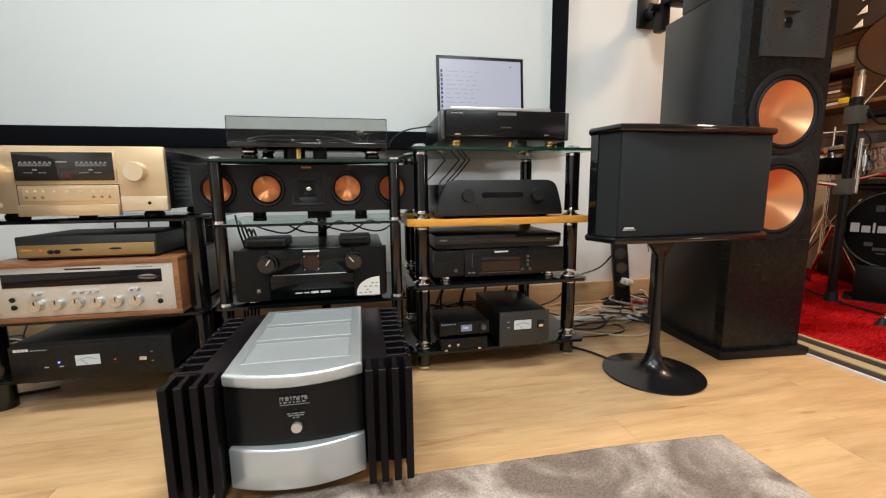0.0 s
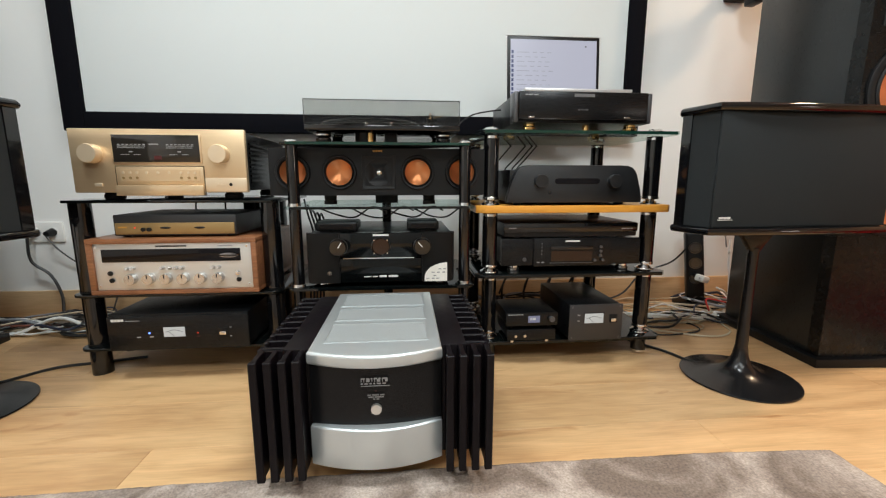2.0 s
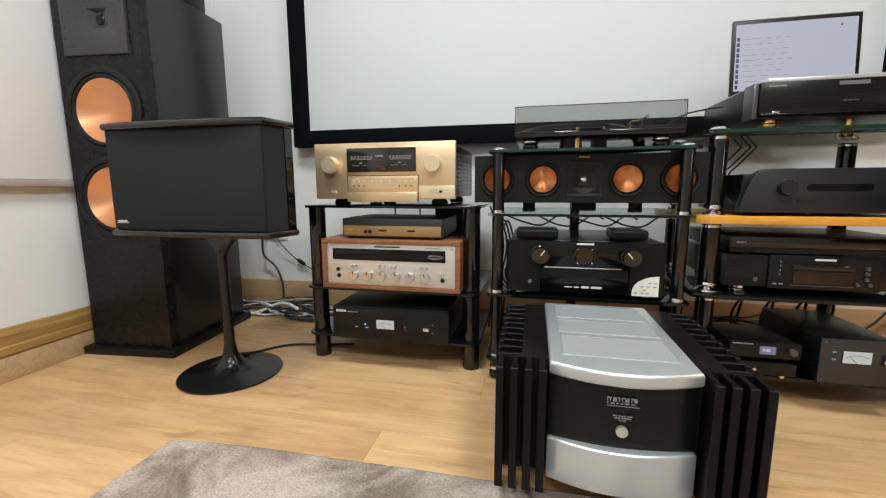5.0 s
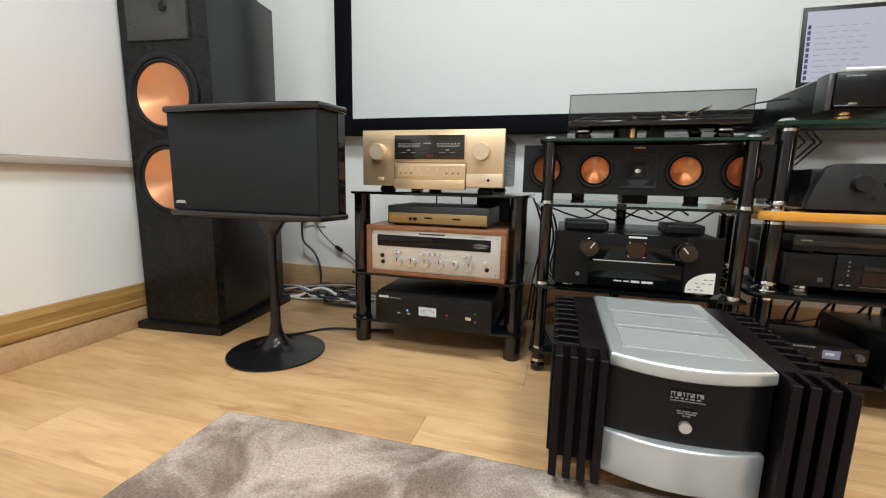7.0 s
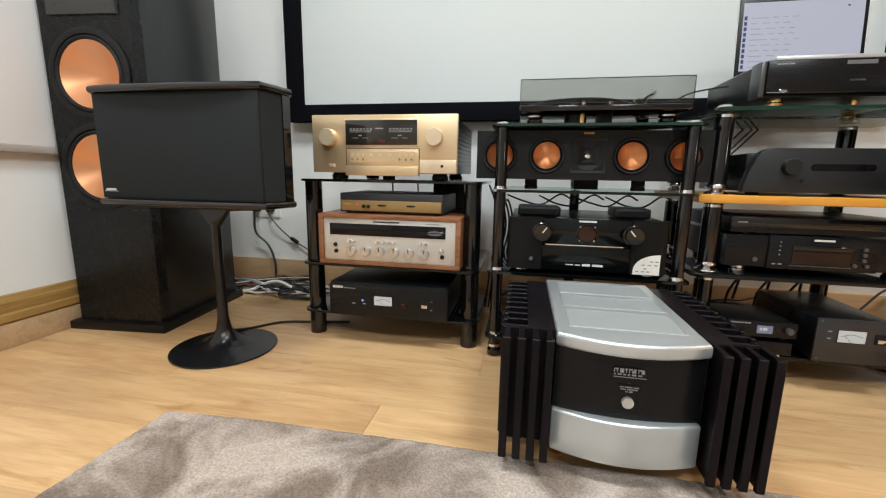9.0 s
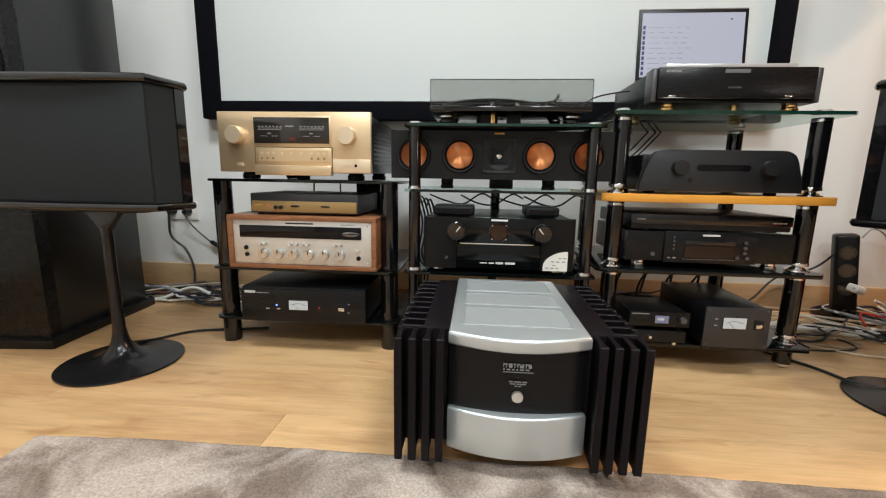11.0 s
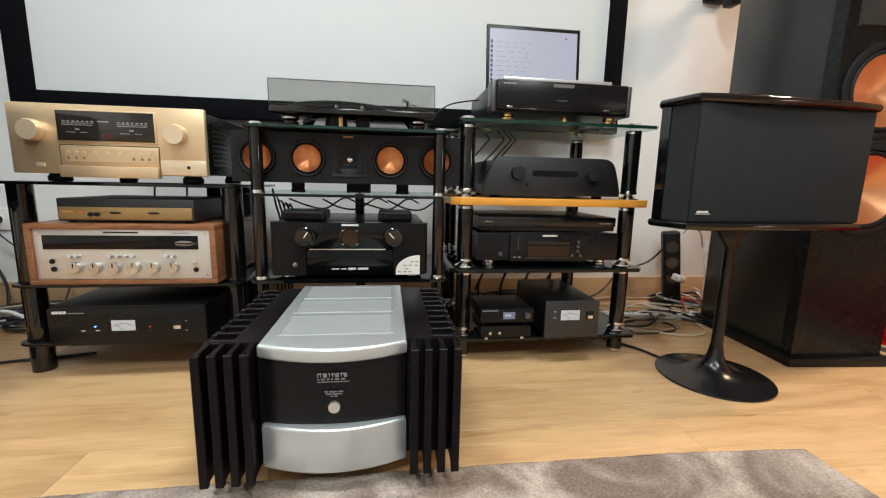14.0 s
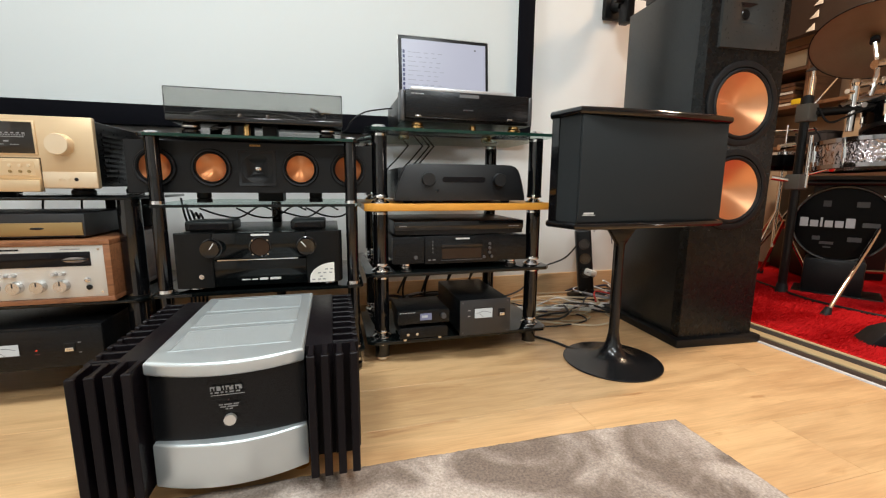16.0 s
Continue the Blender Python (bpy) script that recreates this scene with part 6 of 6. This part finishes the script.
for bx, by, bh, lab in ((3.10, 2.18, 0.68, "pale beige padded bag leaning behind the drums"), (3.02, 2.31, 0.60, "pale beige cloth roll standing behind the drums")):
    bag = thing("beige_bag", lab, "bag")
    part("sack", lathe(bmesh.new(), [(0, 0.0), (0.070, 0.01), (0.083, bh * 0.3), (0.075, bh * 0.75), (0.055, bh * 0.96), (0, bh)], 24, pose(bx, by, 0.011)), mat("beige_canvas", (0.40, 0.30, 0.20), 0.85, vary=0.15, scale=10, bump=0.3, bump_scale=30), bag)

# Black box added to stand in for the shade low behind the kit.
case = thing("dark_stand_in", "added black box standing in for the shade behind the drum kit", "case", at=pose(2.95, 1.62, 0, 0, 0, -30))
part("shell", B(-0.20, 0.20, 0.0, 0.40, 0.012, 0.62, 0.012), BLACK_PLASTIC, case)
for z in (0.06, 0.32, 0.56):
    part("edge_strip", B(-0.20, 0.20, -0.0055, 0.0, z, z + 0.02, 0.001), DIMMED_CHROME, case)

shelf = thing("bookcase", "brown wooden shelves with boxes against the far wall", "shelves")
part("side", B(3.34, 3.67, 1.30, 1.325, 0, 1.15, 0.002), SHELF_WOOD, shelf)
part("side", B(3.34, 3.67, 2.80, 2.825, 0, 1.55, 0.002), SHELF_WOOD, shelf)
part("side", B(3.34, 3.67, 2.225, 2.245, 1.1500, 1.55, 0.002), SHELF_WOOD, shelf)
for z, y0 in ((0.05, 1.3255), (0.45, 1.3255), (0.83, 1.3255), (1.125, 1.3255), (1.385, 2.2455), (1.53, 2.2455)):
    part("shelf_board", B(3.34, 3.67, y0, 2.7995, z, z + 0.0245, 0.002), SHELF_WOOD, shelf)
g = random.Random(9)
for z, top in ((0.855, 0.20), (1.150, 0.17)):
    y = 1.37
    while y < 2.66:
        d, h = g.uniform(0.10, 0.24), g.uniform(0.05, top)
        c = g.choice(((0.05, 0.03, 0.02), (0.20, 0.10, 0.05), (0.32, 0.22, 0.12), (0.03, 0.03, 0.035), (0.42, 0.33, 0.22)))
        if not (z > 1 and (1.95 < y + d / 2 < 2.42)):
            b = thing("storage_box", "small brown or dark box standing on the wooden shelf", "box", "boxes on the shelves", pose(3.39, y, z))
            part("carton", B(0, 0.2, 0, d, 0, h, 0.004), mat("carton", c, 0.7, vary=0.15), b)
            part("carton_lid", B(-0.003, 0.203, -0.003, d + 0.003, h + 0.0002, h + 0.015, 0.002), mat("carton_lid", tuple(v * 0.8 for v in c), 0.7), b)
        y += d + g.uniform(0.03, 0.12)
for k in range(6):
    bk = thing("book", "brown hardback book lying in a stack on the wooden shelf", "book", "stack of brown books", pose(3.37, 2.33, 1.1497 + 0.0275 * k, 0, 0, g.uniform(-4, 4)))
    part("cover", B(0, 0.20, 0, 0.27, 0, 0.026, 0.003), mat("brown_book_cover", ((0.16, 0.07, 0.03), (0.09, 0.045, 0.025))[k % 2], 0.6), bk)
    part("page_edge", B(-0.0008, 0.001, 0.006, 0.264, 0.005, 0.021), PAPER if k % 3 == 0 else SHELF_WOOD, bk)
big = thing("beige_carton", "open beige cardboard carton with a dark oval on the upper shelf", "box", at=pose(3.36, 2.27, 1.4095))
part("carton", B(0, 0.24, 0, 0.36, 0, 0.118, 0.004), mat("beige_card", (0.55, 0.44, 0.29), 0.75, vary=0.12), big)
part("dark_oval", lathe(bmesh.new(), [(0, 0.002), (0.036, 0.001), (0.038, 0)], 28, Matrix.Translation((0, 0.23, 0.055)) @ pose(0, 0, 0, 0, -90, 0) @ Matrix.Diagonal((0.8, 1.6, 1, 1))), BLACK_PLASTIC, big, "dark oval print")
yb = thing("yellow_box", "small bright yellow box on the wooden shelf", "box", at=pose(3.365, 2.26, 1.1497))
part("carton", B(-0.02, 0.03, 0, 0.065, 0, 0.038, 0.004), mat("yellow_card", (0.75, 0.55, 0.02), 0.5), yb)
dark = thing("hanging_rack", "dark hanging frame with pale tips above the drums", "rack")
part("panel", B(3.14, 3.20, 1.35, 2.75, 1.56, 2.25, 0.004), mat("very_dark_wood", (0.035, 0.022, 0.016), 0.6), dark)
for k in range(4):
    tip = part("pale_tip", prism(bmesh.new(), [(-0.030, -0.018), (0.022, -0.020), (0.018, 0.024)], 0, 0.006, 0.001), PAPER, dark, "pale triangular tip")
    tip.matrix_basis = pose(3.132, 2.105 - 0.015 * k, 1.585 + 0.075 * k, 90, 0, -90)
part("hanger", C((3.17, 1.9, 2.25), (3.17, 1.9, TOP), 0.01, seg=10), BLACK_SATIN, dark)


# ---- wall fittings ----
sock = thing("wall_socket", "white double wall socket with black plugs on the white wall", "socket", at=pose(-1.538, BACK, 0.36))
part("plate", B(-0.075, 0.075, -0.010, 0, -0.042, 0.042, 0.004), WHITE_PLASTIC, sock)
for x in (-0.036, 0.036):
    part("recess", lathe(bmesh.new(), [(0.022, 0.0), (0.020, 0.002), (0, 0.002)], 24, Matrix.Translation((x, -0.010, 0)) @ pose(0, 0, 0, 90, 0, 0)), WHITE_PLASTIC, sock)
    part("plug", C((x, -0.012, 0), (x, -0.045, -0.004), 0.017, 0.011, seg=18), BLACK_PLASTIC, sock)
brk = thing("speaker_bracket", "black jointed wall bracket for a loudspeaker on the white wall", "bracket")
part("wall_plate", B(1.325, 1.425, 1.755, BACK, 1.33, 1.47, 0.006), BLACK_PLASTIC, brk)
part("joint", C((1.375, 1.69, 1.37), (1.375, 1.76, 1.39), 0.028, seg=20), BLACK_PLASTIC, brk)
part("arm", B(1.355, 1.40, 1.64, 1.70, 1.28, 1.40, 0.010), BLACK_PLASTIC, brk)
part("knob", C((1.315, 1.67, 1.38), (1.355, 1.67, 1.38), 0.016, seg=16), BLACK_PLASTIC, brk)
part("head", B(1.355, 1.515, 1.60, 1.66, 1.38, 1.47, 0.008), BLACK_PLASTIC, brk)
tw = thing("socket_tower", "black upright multi-socket tower standing by the wall", "power strip", at=pose(1.262, 1.672, 0, 0, -6, -25))
part("column", B(-0.036, 0.036, -0.03, 0.03, 0.02, 0.345, 0.012, 3), BLACK_PLASTIC, tw)
part("base", B(-0.085, 0.085, -0.06, 0.06, 0.0, 0.022, 0.006), BLACK_PLASTIC, tw)
for z in (0.135, 0.205, 0.275):
    part("socket", lathe(bmesh.new(), [(0.026, 0.0), (0.026, 0.003), (0.022, 0.003), (0.020, 0.0008), (0, 0.0008)], 26, Matrix.Translation((0, -0.030, z)) @ pose(0, 0, 0, 90, 0, 0)), BLACK_GLOSS, tw)
plug = thing("power_plug", "white mains plug lying among the cables", "plug", at=pose(1.228, 1.60, 0.146, 10, 15, 30))
part("plug_body", B(-0.032, 0.03, -0.020, 0.020, -0.015, 0.015, 0.008), WHITE_PLASTIC, plug)
part("pins", tube(bmesh.new(), [(-0.03, -0.009, 0), (-0.04, -0.009, 0), (-0.05, -0.009, 0)], 0.0025, 8), CHROME, plug)


# ---- cables ----
CABLE = {"black": mat("black_cable", (0.010, 0.010, 0.011), 0.45), "white": mat("white_cable", (0.86, 0.86, 0.84), 0.45), "grey": mat("grey_cable", (0.22, 0.23, 0.25), 0.5),
         "cream": mat("cream_cable", (0.55, 0.46, 0.33), 0.5), "blue": mat("dark_blue_cable", (0.012, 0.02, 0.05), 0.45), "red": mat("red_cable", (0.45, 0.02, 0.015), 0.45), "brown": mat("brown_cable", (0.16, 0.05, 0.03), 0.5)}


def cable(colour, points, r, where):
    ob = mesh_object("cable", tube(bmesh.new(), points, r, 7, 7), CABLE[colour])
    return tagged(ob, colour + " cable " + where, "cable", "loose cables")


g = random.Random(21)


def heap(x0, x1, y0, y1, colours, where, low=0.0):
    """Loose cables strewn on the floor in wide loops along x."""
    for i, c in enumerate(colours):
        r = g.choice((0.003, 0.0035, 0.0045, 0.006))
        n = g.randint(6, 9)
        ys = y0 + (y1 - y0) * g.random()
        pts = []
        for k in range(n):
            f = k / (n - 1)
            pts.append((x0 + (x1 - x0) * (f + g.uniform(-0.07, 0.07)), min(y1, max(y0, ys + g.uniform(-0.09, 0.09))), r + low + 0.010 * (i % 4) * g.random() + 0.018 * g.random() * math.sin(f * math.pi)))
        cable(c, pts, r, where)


heap(-1.72, -0.98, 1.50, 1.73, ("white", "cream", "black", "white", "black", "cream", "grey", "black", "white", "black", "brown", "blue", "black", "grey", "white", "black"), "lying on the floor behind the black rack")
heap(-1.62, -1.02, 1.50, 1.70, ("black", "blue", "black", "cream", "black", "black"), "heaped on the floor behind the black rack", 0.025)
heap(0.80, 1.50, 1.38, 1.72, ("black", "white", "cream", "cream", "cream", "black", "white", "white", "cream", "cream", "black", "blue"), "lying on the floor beside the socket tower")
heap(1.18, 1.52, 1.50, 1.72, ("blue", "black", "white", "red", "black", "grey"), "heaped at the socket tower", 0.03)
heap(0.22, 0.72, 1.56, 1.72, ("black", "black", "grey", "black", "black", "blue"), "tangled behind the four tier rack", 0.05)
heap(-0.40, 0.15, 1.56, 1.72, ("black", "black", "grey", "black"), "tangled behind the glass rack", 0.03)
cable("white", [(1.293, 1.592, 0.107), (1.343, 1.60, 0.08), (1.383, 1.62, 0.02), (1.303, 1.56, 0.007), (1.163, 1.50, 0.007)], 0.0045, "running from the white plug")
for k, (c, dy, r) in enumerate((("white", 0.0, 0.0065), ("cream", 0.03, 0.006), ("white", 0.055, 0.0075), ("brown", 0.02, 0.005), ("white", 0.085, 0.005), ("grey", 0.045, 0.006))):
    cable(c, [(-1.66, 1.56 + dy, 0.03), (-1.50, 1.53 + dy * 0.7, 0.012 + 0.009 * k), (-1.36, 1.56 + dy * 0.3, 0.010 + 0.010 * (5 - k)), (-1.20, 1.54 + dy * 0.6, 0.012 + 0.006 * k), (-1.02, 1.55 + dy, 0.02)], r, "stretched along the floor by the black rack")
cable("white", [(1.443, 1.72, 0.3), (1.428, 1.70, 0.22), (1.433, 1.69, 0.12), (1.413, 1.66, 0.03), (1.343, 1.60, 0.008)], 0.006, "hanging down beside the tall loudspeaker")
cable("grey", [(1.303, 1.70, 0.33), (1.363, 1.73, 0.36), (1.423, 1.74, 0.33), (1.443, 1.74, 0.26)], 0.003, "looping from the socket tower")
cable("black", [(0.803, 1.70, 0.02), (0.923, 1.70, 0.06), (1.023, 1.72, 0.15), (1.143, 1.70, 0.2), (1.203, 1.68, 0.27)], 0.004, "rising to the socket tower")
cable("red", [(1.343, 1.66, 0.02), (1.403, 1.63, 0.05), (1.443, 1.60, 0.09), (1.463, 1.56, 0.05)], 0.008, "bundled beside the tall loudspeaker")
cable("black", [(-1.574, 1.735, 0.348), (-1.569, 1.73, 0.248), (-1.514, 1.74, 0.188), (-1.474, 1.73, 0.108), (-1.454, 1.70, 0.028)], 0.0055, "hanging from the wall socket")
cable("black", [(-1.504, 1.735, 0.348), (-1.464, 1.74, 0.288), (-1.399, 1.76, 0.218), (-1.314, 1.76, 0.168), (-1.269, 1.75, 0.118), (-1.264, 1.70, 0.038)], 0.003, "with an inline switch hanging from the socket")
sw = thing("inline_switch", "small black inline switch on a hanging cable", "switch", at=pose(-1.384, 1.76, 0.212, 0, 32, 0))
part("switch_body", B(-0.022, 0.022, -0.010, 0.010, -0.008, 0.008, 0.005), BLACK_PLASTIC, sw)
part("slider", B(-0.006, 0.006, -0.013, -0.009, -0.003, 0.003), RUBBER, sw)
cable("black", [(-0.90, 1.30, 0.005), (-1.02, 1.27, 0.005), (-1.13, 1.24, 0.005), (-1.20, 1.16, 0.006), (-1.215, 1.10, 0.02)], 0.0045, "running over the floor to the tulip stand")
cable("black", [(0.66, 1.42, 0.005), (0.74, 1.28, 0.005), (0.80, 1.19, 0.005), (0.83, 1.11, 0.006), (0.86, 1.08, 0.012)], 0.0045, "running over the floor to the tulip stand")
cable("black", [(0.82, 1.34, 0.005), (0.93, 1.33, 0.005), (1.05, 1.36, 0.005), (1.06, 1.44, 0.005), (0.94, 1.46, 0.006), (0.82, 1.44, 0.006)], 0.003, "looped on the floor beside the rack")
cable("cream", [(0.80, 1.52, 0.006), (0.95, 1.46, 0.006), (1.12, 1.45, 0.006), (1.22, 1.54, 0.006), (1.12, 1.62, 0.008), (0.95, 1.64, 0.008)], 0.0045, "looped on the floor beside the rack")
cable("cream", [(0.78, 1.46, 0.005), (0.92, 1.36, 0.005), (1.06, 1.30, 0.005), (1.16, 1.34, 0.005), (1.20, 1.44, 0.006), (1.30, 1.56, 0.01)], 0.0035, "looped over the floor to the tall loudspeaker")
cable("white", [(0.80, 1.58, 0.012), (0.94, 1.52, 0.010), (1.08, 1.50, 0.009), (1.18, 1.47, 0.008), (1.24, 1.52, 0.010)], 0.0065, "stretched over the floor beside the rack")
cable("cream", [(0.80, 1.62, 0.008), (0.96, 1.58, 0.016), (1.10, 1.42, 0.006), (1.02, 1.37, 0.004), (0.88, 1.42, 0.004)], 0.003, "looped on the floor beside the rack")
cable("black", [(0.085, 1.44, 0.72), (0.115, 1.43, 0.735), (0.135, 1.42, 0.765), (0.175, 1.40, 0.79), (0.235, 1.38, 0.80), (0.262, 1.36, 0.80)], 0.0025, "rising from the turntable to the disc player")
cable("black", [(0.06, 1.48, 0.69), (0.13, 1.40, 0.692), (0.18, 1.36, 0.70), (0.22, 1.36, 0.712)], 0.005, "joining the glass racks")
# Upper halves are modelled reflections of the lower runs in the glass shelf.
for x in (0.355, 0.413, 0.440, 0.458):
    cable("black", [(x - 0.050, 1.58, 0.780), (x - 0.042, 1.58, 0.752), (x - 0.004, 1.58, 0.706), (x, 1.58, 0.702), (x - 0.004, 1.58, 0.698), (x - 0.045, 1.58, 0.650), (x - 0.085, 1.56, 0.610), (x - 0.09, 1.50, 0.58)], 0.0028, "behind the charcoal amplifier, its upper half shaped as its reflection")
for k in range(5):
    x = -0.40 + 0.012 * k
    cable("black", [(x - 0.03, 1.52, 0.50 - 0.02 * k), (x - 0.005, 1.46, 0.45), (x + 0.015, 1.45, 0.36), (x - 0.01, 1.48, 0.22), (x - 0.03, 1.52, 0.03)], 0.0035, "hanging between the racks")
for k in range(4):
    x = -0.30 + 0.11 * k
    cable("black", [(x - 0.06, 1.46, 0.47), (x, 1.44, 0.45 - 0.006 * (k % 2)), (x + 0.06, 1.45, 0.44), (x + 0.12, 1.47, 0.475), (x + 0.16, 1.49, 0.46)], 0.003, "behind the cinema receiver")
for k in range(3):
    x = -0.80 + 0.10 * k
    cable("black", [(x, 1.50, 0.50), (x + 0.01, 1.48, 0.46), (x + 0.03, 1.50, 0.42), (x + 0.05, 1.55, 0.28), (x + 0.04, 1.60, 0.04)], 0.003, "hanging behind the black rack")
for k in range(4):
    x = 0.28 + 0.09 * k
    cable("black", [(x, 1.40, 0.16), (x + 0.03, 1.44, 0.20 + 0.01 * k), (x + 0.06, 1.48, 0.23), (x + 0.04, 1.52, 0.15), (x + 0.05, 1.55, 0.05)], 0.004, "tangled on the lowest shelf")
